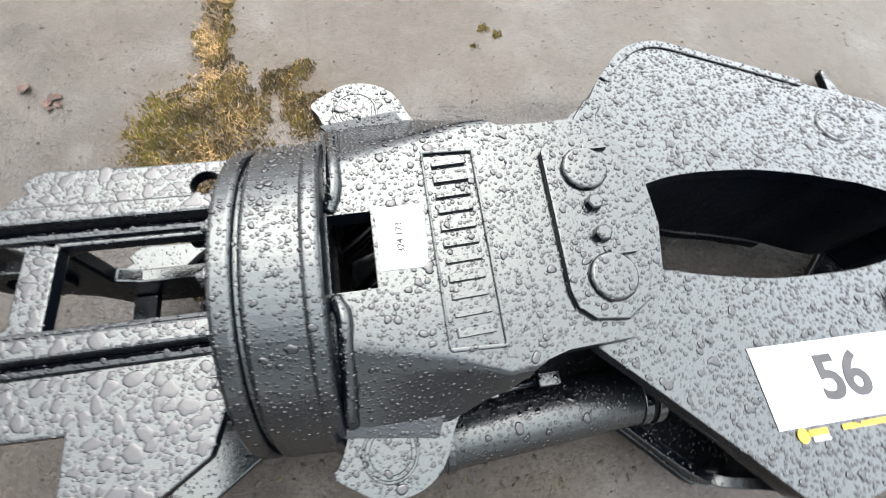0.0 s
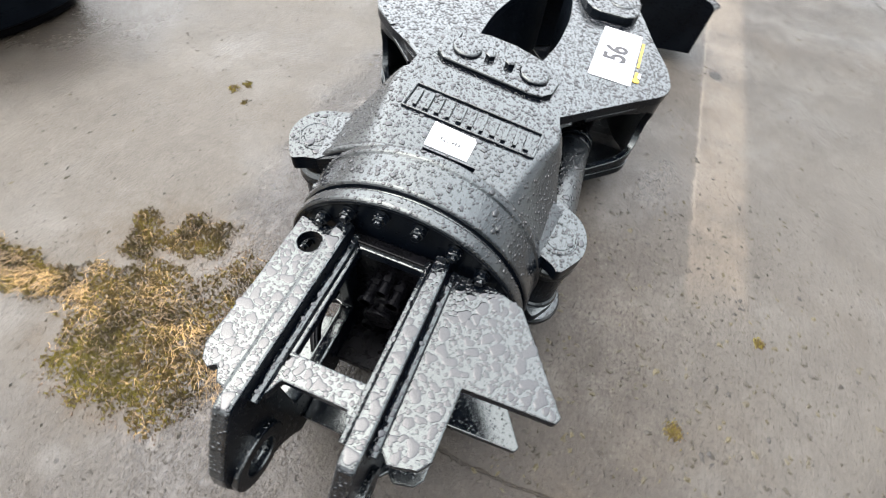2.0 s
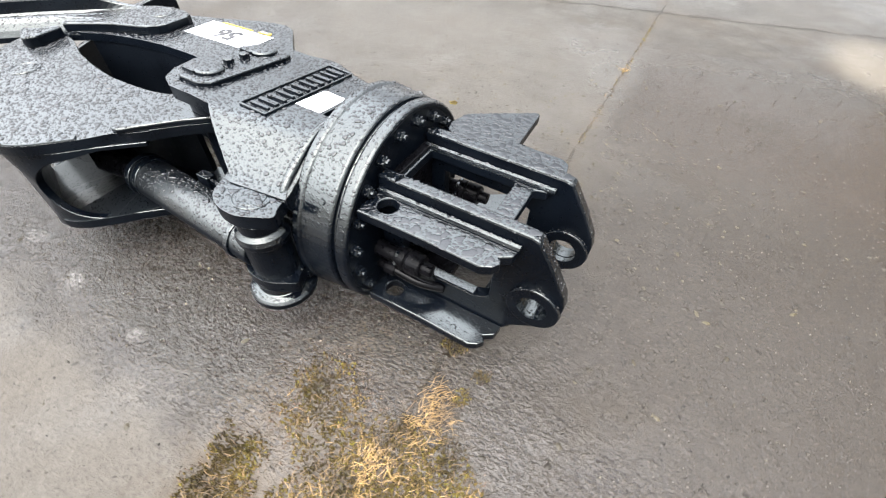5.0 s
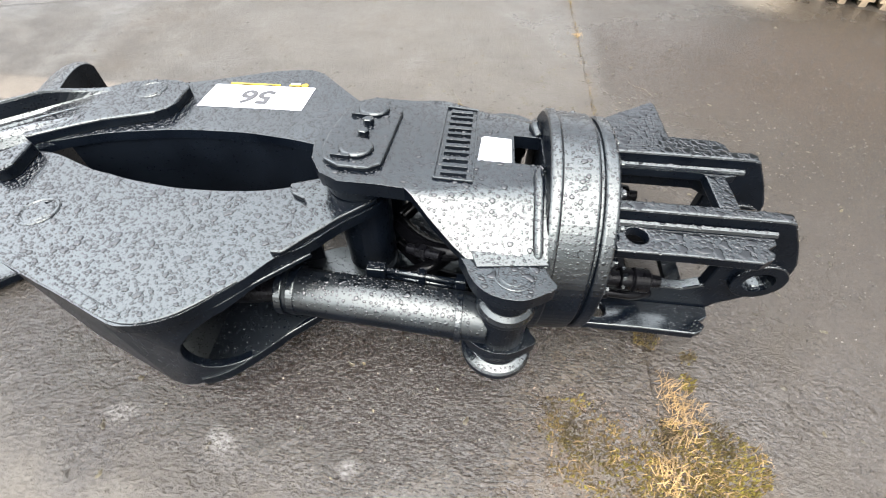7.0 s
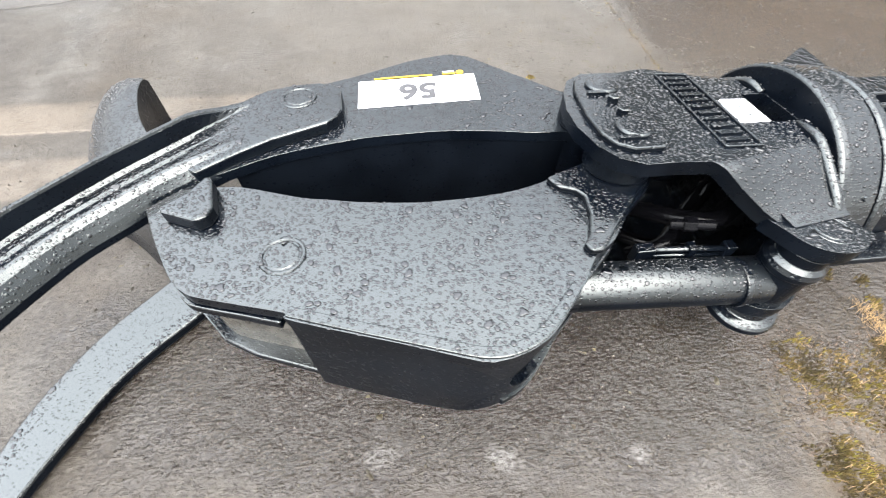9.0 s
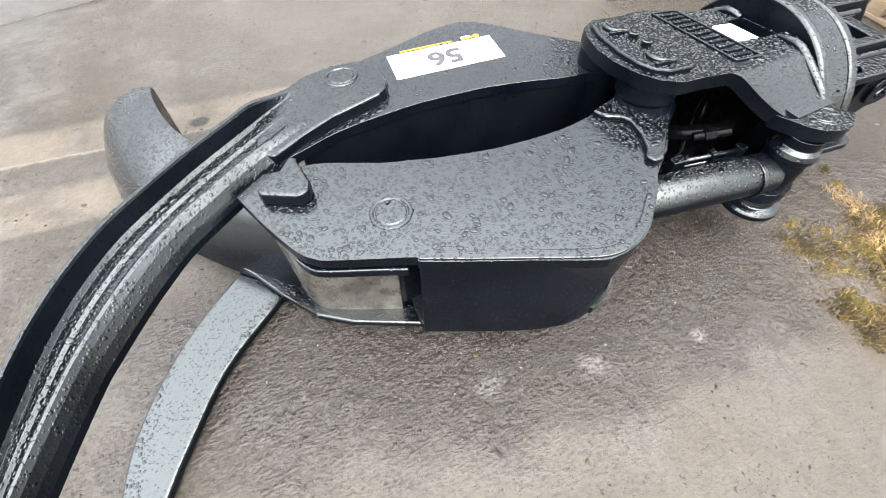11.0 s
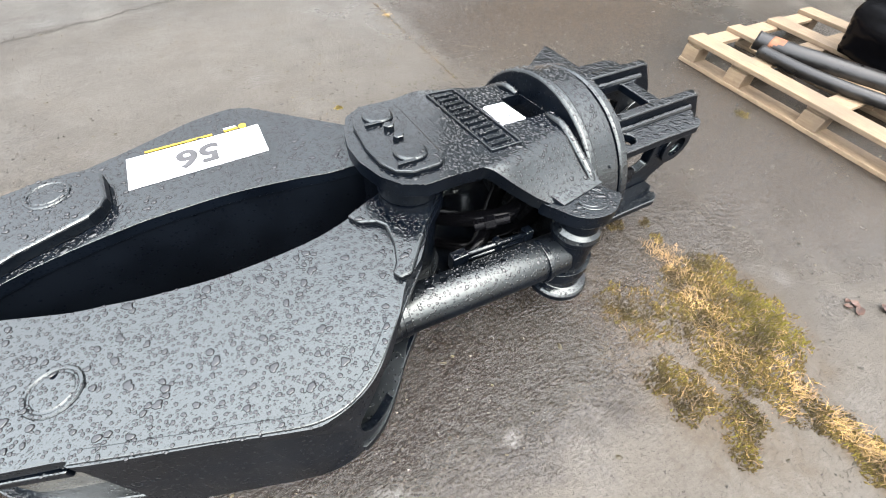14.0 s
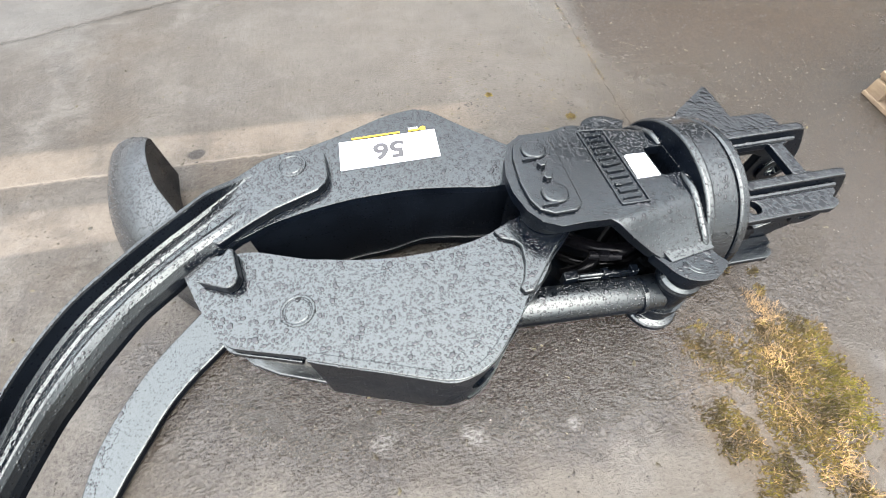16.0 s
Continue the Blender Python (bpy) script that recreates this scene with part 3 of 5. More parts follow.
def shell(name, flip):
    """One half of the cast housing: flat top, rounded cheeks and the two ears."""
    bm = B()
    near_t = [(-0.1, -0.098), (-0.22, -0.13), (-0.342, -0.163), (-0.4, -0.168)]
    far_t = [(-0.1, 0.138), (-0.262, 0.186), (-0.346, 0.224), (-0.4, 0.219)]
    reach_t = [(-0.1, 1.0), (-0.262, 1.0), (-0.29, 0.86), (-0.32, 0.66), (-0.345, 0.48), (-0.37, 0.28), (-0.39, 0.1), (-0.4, 0.0)]
    xs = [-0.1, -0.108, -0.14, -0.174, -0.2, -0.23, -0.262, -0.276, -0.29, -0.305, -0.32, -0.332, -0.345, -0.358, -0.37, -0.38, -0.39, -0.4]
    va, n_v = [], 9

    def drop(v):
        a = 0.3
        return -EARS * -((v * v / (2 * a)) if v < a else v - a / 2) / (1 - a / 2)

    for x in xs:
        row = []
        yn, yf, reach = edge_at(near_t, x), edge_at(far_t, x), edge_at(reach_t, x)
        for k in range(n_v, 0, -1):
            v = reach * k / n_v
            row.append((x, yn + (-0.265 - yn) * v, drop(v)))
        for y in (yn, -0.036, 0.084, yf):
            row.append((x, y, 0.0))
        for k in range(1, n_v + 1):
            v = reach * k / n_v
            row.append((x, yf + (0.275 - yf) * v, drop(v)))
        va.append(row)
    up = [[bm.verts.new(p) for p in row] for row in va]
    dn = [[bm.verts.new((p[0], p[1] + (0.012 if p[1] < -0.17 else -0.012 if p[1] > 0.2 else 0), p[2] - 0.035)) for p in row] for row in va]
    cols = len(va[0])
    solid = set()
    for i in range(len(xs) - 1):
        for j in range(cols - 1):
            if not flip and j == n_v + 1 and -0.174 <= xs[i + 1] and xs[i] <= -0.108:
                continue
            solid.add((i, j))
    for i, j in solid:
        bm.faces.new((up[i][j], up[i + 1][j], up[i + 1][j + 1], up[i][j + 1]))
        bm.faces.new((dn[i][j + 1], dn[i + 1][j + 1], dn[i + 1][j], dn[i][j]))
        for di, dj, a, b in ((-1, 0, (i, j), (i, j + 1)), (1, 0, (i + 1, j), (i + 1, j + 1)), (0, -1, (i, j), (i + 1, j)), (0, 1, (i, j + 1), (i + 1, j + 1))):
            if (i + di, j + dj) not in solid:
                bm.faces.new((up[a[0]][a[1]], up[b[0]][b[1]], dn[b[0]][b[1]], dn[a[0]][a[1]]))
    bmesh.ops.remove_doubles(bm, verts=bm.verts, dist=0.0004)
    plate(bm, NOSE + [(-0.4, 0.219)], -0.035, 0.0)
    for s in (-1, 1):
        yc = lambda d: 0.005 + s * d
        ear = [(-0.268, 0.245), (-0.262, 0.29), (-0.238, 0.335), (-0.2, 0.358), (-0.15, 0.36), (-0.108, 0.338), (-0.084, 0.318), (-0.096, 0.295), (-0.112, 0.255), (-0.13, 0.235)]
        ear = curve_pts(ear, 4, closed=True)
        plate(bm, [(x, yc(d)) for x, d in ear], EARS - 0.036, EARS)
        pad = [(-0.262, 0.236, EARS + 0.017), (-0.13, 0.212, EARS + 0.034), (-0.098, 0.268, EARS + 0.006), (-0.24, 0.29, EARS + 0.003)]
        pa = [bm.verts.new((x, yc(d), z)) for x, d, z in pad]
        pb = [bm.verts.new((x, yc(d), EARS - 0.02)) for x, d, z in pad]
        bm.faces.new(pa)
        bm.faces.new(pb)
        for i in range(4):
            bm.faces.new((pa[i - 1], pa[i], pb[i], pb[i - 1]))
    if flip:
        mirrored(bm, -0.222)
    shear(bm, HOUSE)
    ob = part(name, bm, PAINT, grapple, "cast housing half with rounded cheeks and pin ears" if not flip else "", bevel=0.011, seg=4)
    for p in ob.data.polygons:
        p.use_smooth = True
    for e in ob.data.edges:
        e.use_edge_sharp = False
    ob.data.set_sharp_from_angle(angle=radians(38))
    return ob


upper = shell("housing", False)
shell("housing_underside", True)
# near-black plate across the back of the hollow, keeping light out of it
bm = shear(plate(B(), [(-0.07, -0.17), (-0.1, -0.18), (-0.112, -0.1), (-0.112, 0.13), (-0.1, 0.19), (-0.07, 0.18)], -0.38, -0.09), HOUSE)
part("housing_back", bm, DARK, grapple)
# raised welts along the joint between housing and ring, one on each side of the window
for line in ([(-0.112, -0.044, 0.512), (-0.122, -0.075, 0.522), (-0.124, -0.12, 0.522), (-0.123, -0.19, 0.488), (-0.12, -0.232, 0.462), (-0.118, -0.25, 0.44)],
             [(-0.112, 0.092, 0.5), (-0.122, 0.12, 0.506), (-0.122, 0.15, 0.495), (-0.12, 0.2, 0.462), (-0.116, 0.24, 0.428), (-0.116, 0.255, 0.405)]):
    bm = B()
    pipe(bm, line, 0.0115, 12)
    part("weld_seam", bm, PAINT, upper, smooth=True)

# cover plate with pins and bolts
cover = part("cover_plate", shear(plate(B(), [(-0.458, -0.105), (-0.452, 0.13), (-0.458, 0.155), (-0.482, 0.176), (-0.532, 0.182), (-0.572, 0.158), (-0.59, 0.1),
             (-0.6, 0.0), (-0.596, -0.07), (-0.58, -0.11), (-0.545, -0.13), (-0.482, -0.128)], -0.002, 0.012), HOUSE), PAINT, upper, "raised cover plate", bevel=0.004)
for y in (-0.062, 0.118):
    bm = turned(B(), [(0.0, 0.0), (0.0, 0.038), (0.017, 0.038), (0.021, 0.034), (0.022, 0.0)], "z", (-0.521, y, 0), 40)
    part("pin_head", shear(bm, HOUSE), PAINT, cover, bevel=0.002)
    bm = box(B(), -0.568, -0.525, y - 0.041, y - 0.031, 0.01, 0.02)
    part("keeper", shear(bm, HOUSE), PAINT, cover, bevel=0.002)
for y in (0.0, 0.052):
    bm = turned(B(), [(0.0, 0.0), (0.0, 0.018), (0.013, 0.018), (0.013, 0.0)], "z", (-0.52, y, 0), 24)
    turned(bm, [(0.013, 0.0), (0.013, 0.0135), (0.024, 0.0135), (0.026, 0.011), (0.026, 0.0)], "z", (-0.52, y, 0), 6)
    part("hex_bolt", shear(bm, HOUSE), PAINT, cover)

# raised nameplate: a thin frame with plain bars and chevrons in place of the maker's mark
bm = B()
plate(bm, [(-0.262, -0.128), (-0.262, 0.185), (-0.266, 0.19), (-0.344, 0.194), (-0.349, 0.19), (-0.349, -0.124), (-0.345, -0.128)], -0.001, 0.006, [[(-0.2665, -0.1225), (-0.2665, 0.1835), (-0.343, 0.188), (-0.3445, -0.12)]])
name = part("nameplate_frame", shear(bm, HOUSE), PAINT, upper, "raised cast nameplate frame", bevel=0.002)


def raised_stroke(x0, y0, x1, y1, w=0.0055):
    d = Vector((x1 - x0, y1 - y0)).normalized()
    n = Vector((-d.y, d.x)) * w
    bm = plate(B(), [(x0 + n.x, y0 + n.y), (x1 + n.x, y1 + n.y), (x1 - n.x, y1 - n.y), (x0 - n.x, y0 - n.y)], -0.001, 0.0065)
    part("raised_bar", shear(bm, HOUSE), PAINT, name, bevel=0.0018)


for i in range(11):
    y = -0.104 + 0.0268 * i
    raised_stroke(-0.333, y, -0.277, y + 0.002, (0.0045, 0.0065, 0.0055)[i % 3])

# ear pins
for s, yy in ((-1, -0.293), (1, 0.303)):
    bm = B()
    turned(bm, [(EARS - 0.01, 0.0), (EARS - 0.01, 0.043), (EARS + 0.0008, 0.043), (EARS + 0.002, 0.0415), (EARS + 0.002, 0.039), (EARS + 0.0006, 0.0375), (EARS + 0.0006, 0.032), (EARS + 0.0022, 0.0305), (EARS + 0.0022, 0.0)], "z", (-0.166, yy, 0), 40)
    part("ear_pin", shear(bm, HOUSE), PAINT, upper)

# hydraulic cylinders
for s, yy, zz in ((-1, -0.293, 0.27), (1, 0.303, 0.235)):
    bm = B()
    ya = yy
    yb = -0.262 if s < 0 else 0.28
    rod(bm, (-0.2, ya, zz), (-0.69, yb, zz), 0.056, 48)
    cyl = part("cylinder_barrel", bm, PAINT_SATIN, grapple, "black hydraulic cylinder barrel beaded with rain", bevel=0.004)
    cyl.data.polygons.foreach_set("use_smooth", [True] * len(cyl.data.polygons))
    bm = B()
    prof = [(0.19, 0.0), (0.19, 0.062), (0.198, 0.066), (0.21, 0.062), (0.215, 0.056), (0.33, 0.056), (0.335, 0.062), (0.35, 0.064), (0.362, 0.06), (0.372, 0.05), (0.4, 0.05), (0.4, 0.0)]
    if s > 0:
        prof = [(a - 0.04, r) for a, r in prof]
    turned(bm, prof, "z", (-0.17, yy, 0), 40)
    part("clevis", bm, PAINT, cyl, bevel=0.002)
    for u in (0.0, 0.028):
        bm = B()
        a = Vector((-0.692 + u, yb, zz))
        rod(bm, a, a + Vector((0.018, 0, 0)), 0.0605 if u else 0.062, 40)
        part("gland_band", bm, PAINT, cyl, bevel=0.002)
    bm = B()
    rod(bm, (-0.26, ya, zz), (-0.275, ya, zz), 0.0585, 40)
    part("end_band", bm, PAINT, cyl, bevel=0.002)
    # the shade the rod runs into is put into its colour
    bm = B()
    rod(bm, (-0.68, yb, zz), (-0.86, yb + s * 0.02, zz - 0.01), 0.032, 24)
    part("piston_rod", bm, DARK, cyl, "piston rod coloured near black, as it lies in shade")
    yi = ya - s * 0.06
    for dz, x_end in ((0.05, -0.47), (0.028, -0.45)):
        bm = B()
        rod(bm, (-0.262, yi, zz + dz), (x_end, yi + (yb - ya) * (x_end + 0.2) / -0.49, zz + dz), 0.007, 12)
        part("feed_pipe", bm, PAINT, cyl, "thin wet black hydraulic feed pipe", smooth=True)
    for xx, w in ((-0.27, 0.012), (-0.36, 0.009), (-0.47, 0.022)):
        y0 = yi + (yb - ya) * (xx + 0.2) / -0.49
        bm = box(B(), xx - w, xx + w, y0 - 0.013, y0 + 0.013, zz + 0.012, zz + 0.062)
        part("pipe_block", bm, PAINT, cyl, bevel=0.003)
    # lower ear disc that carries the clevis
    bm = turned(B(), [(0.135, 0.0), (0.135, 0.08), (0.14, 0.086), (0.155, 0.086), (0.162, 0.08), (0.168, 0.062), (0.19, 0.056), (0.19, 0.0)], "z", (-0.17, yy, 0 if s < 0 else -0.04), 40)
    part("lower_boss", bm, PAINT, cyl, bevel=0.002)

# hoses in the hollow of the housing
for pts, r, ripple in (([(-0.1, -0.06, 0.3), (-0.2, -0.12, 0.34), (-0.3, -0.17, 0.35), (-0.38, -0.12, 0.32), (-0.45, -0.02, 0.27)], 0.021, 0.13),
                       ([(-0.1, 0.05, 0.26), (-0.2, -0.02, 0.3), (-0.3, -0.1, 0.27), (-0.37, -0.16, 0.25), (-0.44, -0.15, 0.2)], 0.021, 0.13),
                       ([(-0.1, 0.1, 0.3), (-0.2, 0.15, 0.32), (-0.3, 0.18, 0.3), (-0.38, 0.12, 0.27), (-0.46, 0.05, 0.22)], 0.02, 0.13),
                       ([(-0.1, -0.1, 0.2), (-0.24, -0.14, 0.2), (-0.36, -0.1, 0.18), (-0.46, 0.0, 0.16)], 0.018, 0.0)):
    part("hydraulic_hose", pipe(B(), pts, r, 14, 10, ripple=ripple), RUBBER, grapple, "black corrugated rubber hydraulic hose" if ripple else "black rubber hydraulic hose", smooth=True)
for x0, y0, z0, x1, y1, z1 in ((-0.4, -0.17, 0.35, -0.32, -0.205, 0.375), (-0.3, 0.12, 0.3, -0.22, 0.16, 0.34)):
    bm = B()
    a, b = Vector((x0, y0, z0)), Vector((x1, y1, z1))
    rod(bm, a, b, 0.012, 16)
    rod(bm, a.lerp(b, 0.3), a.lerp(b, 0.6), 0.018, 6)
    part("hose_fitting", bm, DARK, grapple, "near-black hose fitting", bevel=0.0015)
# hinge knuckles
for y in (-0.062, 0.118):
    bm = turned(B(), [(-0.44, 0.0), (-0.44, 0.066), (-0.09, 0.066), (-0.085, 0.075), (-0.04, 0.075), (-0.03, 0.06), (-0.03, 0.0)], "z", (-0.525, y, 0), 40)
    part("hinge_knuckle", shear(bm, HOUSE), PAINT, grapple, bevel=0.003)

# ---- jaws ----
NEAR = [(-0.47, -0.125), (-0.545, -0.195), (-0.60, -0.262), (-0.648, -0.294), (-0.69, -0.352), (-0.735, -0.402), (-0.77, -0.437), (-0.80, -0.457), (-0.834, -0.47), (-0.868, -0.476), (-0.905, -0.473),
        (-1.017, -0.43), (-1.149, -0.382), (-1.231, -0.35), (-1.234, -0.338), (-1.311, -0.312), (-1.40, -0.282), (-1.425, -0.268), (-1.454, -0.24), (-1.495, -0.17), (-1.53, -0.1), (-1.56, -0.02), (-1.5, 0.01),
        (-1.426, 0.008), (-1.363, -0.0), (-1.29, -0.028), (-1.221, -0.055), (-1.16, -0.07), (-1.097, -0.086), (-0.986, -0.104), (-0.92, -0.108), (-0.841, -0.108), (-0.777, -0.103), (-0.735, -0.095),
        (-0.691, -0.082), (-0.637, -0.057), (-0.597, -0.045), (-0.54, -0.02), (-0.48, -0.03), (-0.455, -0.08)]
FAR = [(-0.49, 0.17), (-0.515, 0.207), (-0.565, 0.257), (-0.63, 0.322), (-0.70, 0.392), (-0.755, 0.45), (-0.785, 0.475), (-0.83, 0.49), (-0.88, 0.487), (-0.93, 0.478), (-0.973, 0.465), (-1.094, 0.42),
       (-1.2, 0.388), (-1.284, 0.36), (-1.38, 0.328), (-1.46, 0.28), (-1.5, 0.2), (-1.5, 0.1), (-1.45, 0.05), (-1.4, 0.06), (-1.34, 0.085), (-1.28, 0.103), (-1.2, 0.118), (-1.09, 0.131), (-1.0, 0.132), (-0.9, 0.129),
       (-0.82, 0.118), (-0.75, 0.105), (-0.70, 0.093), (-0.66, 0.085), (-0.6, 0.08), (-0.54, 0.06), (-0.48, 0.08), (-0.465, 0.12)]
PLATE, LOW, TINE_LOW = 0.028, -0.304, -0.352
SKIRT = [(-1.228, -0.338), (-1.149, -0.368), (-1.017, -0.416), (-0.93, -0.45), (-0.9, -0.458), (-0.868, -0.461)]
WEB = [(-1.5, -0.03), (-1.426, -0.008), (-1.363, -0.018), (-1.29, -0.046), (-1.221, -0.073), (-1.16, -0.088), (-1.097, -0.104), (-0.986, -0.122), (-0.92, -0.126), (-0.841, -0.126), (-0.777, -0.121), (-0.735, -0.113), (-0.66, -0.085)]
FSKIRT = [(-1.38, 0.313), (-1.284, 0.346), (-1.2, 0.374), (-1.094, 0.406), (-0.973, 0.45), (-0.93, 0.463), (-0.88, 0.472)]
FWEB = [(-1.4, 0.08), (-1.34, 0.104), (-1.28, 0.121), (-1.2, 0.136), (-1.09, 0.149), (-1.0, 0.15), (-0.9, 0.147), (-0.82, 0.136), (-0.75, 0.123), (-0.70, 0.111), (-0.62, 0.1), (-0.56, 0.1)]


def inset(outline, x0, x1, side, d):
    """The outline drawn in by d along its outer side between two x."""
    return [(x, y - side * d) if x0 < x < x1 and side * y > 0.2 else (x, y) for x, y in outline]


def rise(x):
    """The underside of a jaw rises towards the hinge in a soft bend."""
    f = min(1.0, max(0.0, (x + 1.02) / 0.2))
    return 0.052 * f * f * (3 - 2 * f)


def risen(bm):
    for v in bm.verts:
        if v.co.z < -0.2:
            v.co.z += rise(v.co.x)
    return bm


def along_line(line, u):
    """Point and direction at a distance along a plan line."""
    for p, q in zip(line, line[1:]):
        a, b = Vector(p[:2]), Vector(q[:2])
        d = (b - a).length
        if u <= d or q is line[-1]:
            return a + (b - a) * (u / d), (b - a) / d
        u -= d


def outer_skirt(straight, bend):
    """The upright outer sheet of a jaw, with a large oval opening for the cylinder rod in its bent end."""
    bm = B()
    n = 18
    line = curve_pts(straight, 4)[:-1]
    start = sum((Vector(q) - Vector(p)).length for p, q in zip(line, line[1:])) + (Vector(bend[0]) - Vector(line[-1])).length
    line = line + curve_pts(bend, 5)
    length = sum((Vector(q) - Vector(p)).length for p, q in zip(line, line[1:]))
    mid = start + 0.15
    hole = [(mid - 0.115 * math.cos(t), -0.153 + 0.1 * math.sin(t)) for t in [math.pi * (k / n - 0.5) for k in range(n + 1)]]
    k = int(length / 0.02)
    foot = []
    for i in range(k + 1):
        u = length * i / k
        foot.append((u, LOW - PLATE + rise(along_line(line, u)[0].x)))
    rim = [(mid + (length - mid) * i / 8, LOW + 0.051) for i in range(8, 0, -1)]
    head = [(length * i / k, -PLATE) for i in range(k, -1, -1)]
    brow = [(mid + (length - mid) * i / 8, -0.053 + 0.013 * min(1.0, i / 3)) for i in range(1, 9)]
    plate(bm, foot + rim + hole + brow + head, -0.011, 0.011)
    for v in bm.verts:
        p, d = along_line(line, v.co.x)
        p = p + Vector((-d.y, d.x)) * v.co.z
        v.co = (p.x, p.y, v.co.y)
    return bm


def jaw(label, outline, skirt, web, deep=0.0):
    outline = curve_pts(outline, 3, closed=True)
    web = curve_pts(web, 3)
    top = part("jaw", shear(plate(B(), outline, -PLATE, 0.0), JAW), PAINT, grapple, label, bevel=0.007, seg=3)
    side = 1 if skirt[0][1] > 0 else -1
    part("bottom_plate", shear(risen(plate(B(), [p for p in inset(outline, -1.24, -0.84, side, 0.012) if p[0] > (-1.25 if side < 0 else -1.3)], LOW - PLATE - deep, LOW - deep)), JAW), PAINT_SATIN, top, bevel=0.004)
    if side < 0:
        bend = [(-0.869, -0.461), (-0.834, -0.453), (-0.805, -0.441), (-0.775, -0.42), (-0.735, -0.386), (-0.69, -0.335), (-0.6, -0.25)]
    else:
        bend = [(-0.879, 0.472), (-0.83, 0.475), (-0.795, 0.463), (-0.765, 0.438), (-0.70, 0.376), (-0.6, 0.275)]
    ob = part("outer_skirt", shear(outer_skirt(skirt, bend), JAW), PAINT, top, bevel=0.002)
    for p in ob.data.polygons:
        p.use_smooth = True
    ob.data.set_sharp_from_angle(angle=radians(38))
    part("inner_web", shear(wall(B(), web, LOW - deep, -PLATE, 0.022), JAW), PAINT_SATIN, top, bevel=0.002)
    return top


def edge_strip(parent):
    """A welded strip along the rim of the jaw plate, a hair proud of it."""
    line = curve_pts([(-1.232, -0.345), (-1.12, -0.388), (-1.017, -0.426), (-0.94, -0.455), (-0.9, -0.468), (-0.862, -0.4715), (-0.822, -0.463), (-0.785, -0.444), (-0.745, -0.409), (-0.7, -0.362)], 4)
    out, inn = [], []
    for i, p in enumerate(line):
        d = (Vector(line[min(i + 1, len(line) - 1)]) - Vector(line[max(i - 1, 0)])).normalized()
        n = Vector((d.y, -d.x))
        out.append(tuple(Vector(p) + n * 0.001))
        inn.append(tuple(Vector(p) - n * 0.02))
    part("edge_strip", shear(plate(B(), out + inn[::-1], -0.012, 0.004), JAW), PAINT, parent, bevel=0.002)


near_jaw = jaw("black jaw plate covered in rain drops", NEAR, SKIRT, WEB)
far_jaw = jaw("black jaw plate carrying a white lot label", FAR, FSKIRT, FWEB, 0.035)

edge_strip(near_jaw)

# stop web and pin behind the skirt of the open end
part("back_web", shear(wall(B(), [(-1.5, -0.08), (-1.42, -0.17), (-1.34, -0.225), (-1.25, -0.25), (-1.12, -0.23)], LOW, -PLATE, 0.02), JAW), PAINT, near_jaw)
part("jaw_pin", shear(turned(B(), [(LOW, 0.0), (LOW, 0.03), (-PLATE, 0.03), (-PLATE, 0.0)], "z", (-1.255, -0.22, 0), 28), JAW), DARK, near_jaw)

# downturned lip under the plate at the open end, a shelf behind it and the lower plate that runs on into the middle tine
END = [(-1.262, -0.262), (-1.33, -0.24), (-1.42, -0.208), (-1.468, -0.18), (-1.5, -0.11), (-1.53, -0.02)]
part("end_wall", shear(wall(B(), curve_pts(END, 3), LOW - 0.03, -PLATE, 0.014), JAW), BROWN_STEEL, near_jaw, "brown-grey wet steel wall of the open end", bevel=0.002)
part("rim_bar", shear(wall(B(), curve_pts([(-1.25, -0.33), (-1.32, -0.305), (-1.4, -0.278), (-1.435, -0.26), (-1.46, -0.222)], 3), -PLATE - 0.032, -PLATE - 0.008, 0.016), JAW), PAINT, near_jaw, bevel=0.003)
part("lower_lip", plate(B(), [(-1.225, -0.33), (-1.4, -0.262), (-1.483, -0.213), (-1.557, -0.125), (-1.622, -0.034), (-1.695, 0.052), (-1.766, 0.138), (-1.72, 0.17), (-1.6, 0.03), (-1.5, -0.06), (-1.235, -0.18)],
     0.066, 0.09), PAINT, near_jaw, "lower plate of the open jaw end", bevel=0.005)
# pads over the hinge
part("hinge_pad", shear(plate(B(), [(-0.69, -0.084), (-0.675, -0.115), (-0.64, -0.132), (-0.628, -0.15), (-0.632, -0.2), (-0.65, -0.25), (-0.668, -0.272), (-0.66, -0.292), (-0.635, -0.292), (-0.60, -0.25),
     (-0.545, -0.187), (-0.475, -0.122), (-0.48, -0.04), (-0.54, -0.025), (-0.6, -0.05)], -0.002, 0.014), JAW), PAINT, near_jaw, bevel=0.005, seg=3)
# boss rings
for x, y, jawob, h in ((-1.25, -0.209, near_jaw, 0.0), (-1.25, 0.285, far_jaw, 0.03)):
    bm = turned(B(), [(h - 0.004, 0.0), (h - 0.004, 0.047), (h + 0.0008, 0.0465), (h + 0.0032, 0.0445), (h + 0.0035, 0.0435), (h + 0.0035, 0.04), (h + 0.003, 0.039), (h + 0.0008, 0.037), (h + 0.0008, 0.034), (h + 0.0022, 0.032), (h + 0.0025, 0.031), (h + 0.0025, 0.0)], "z", (x, y, 0), 44)
    part("boss", shear(bm, JAW), PAINT, jawob)

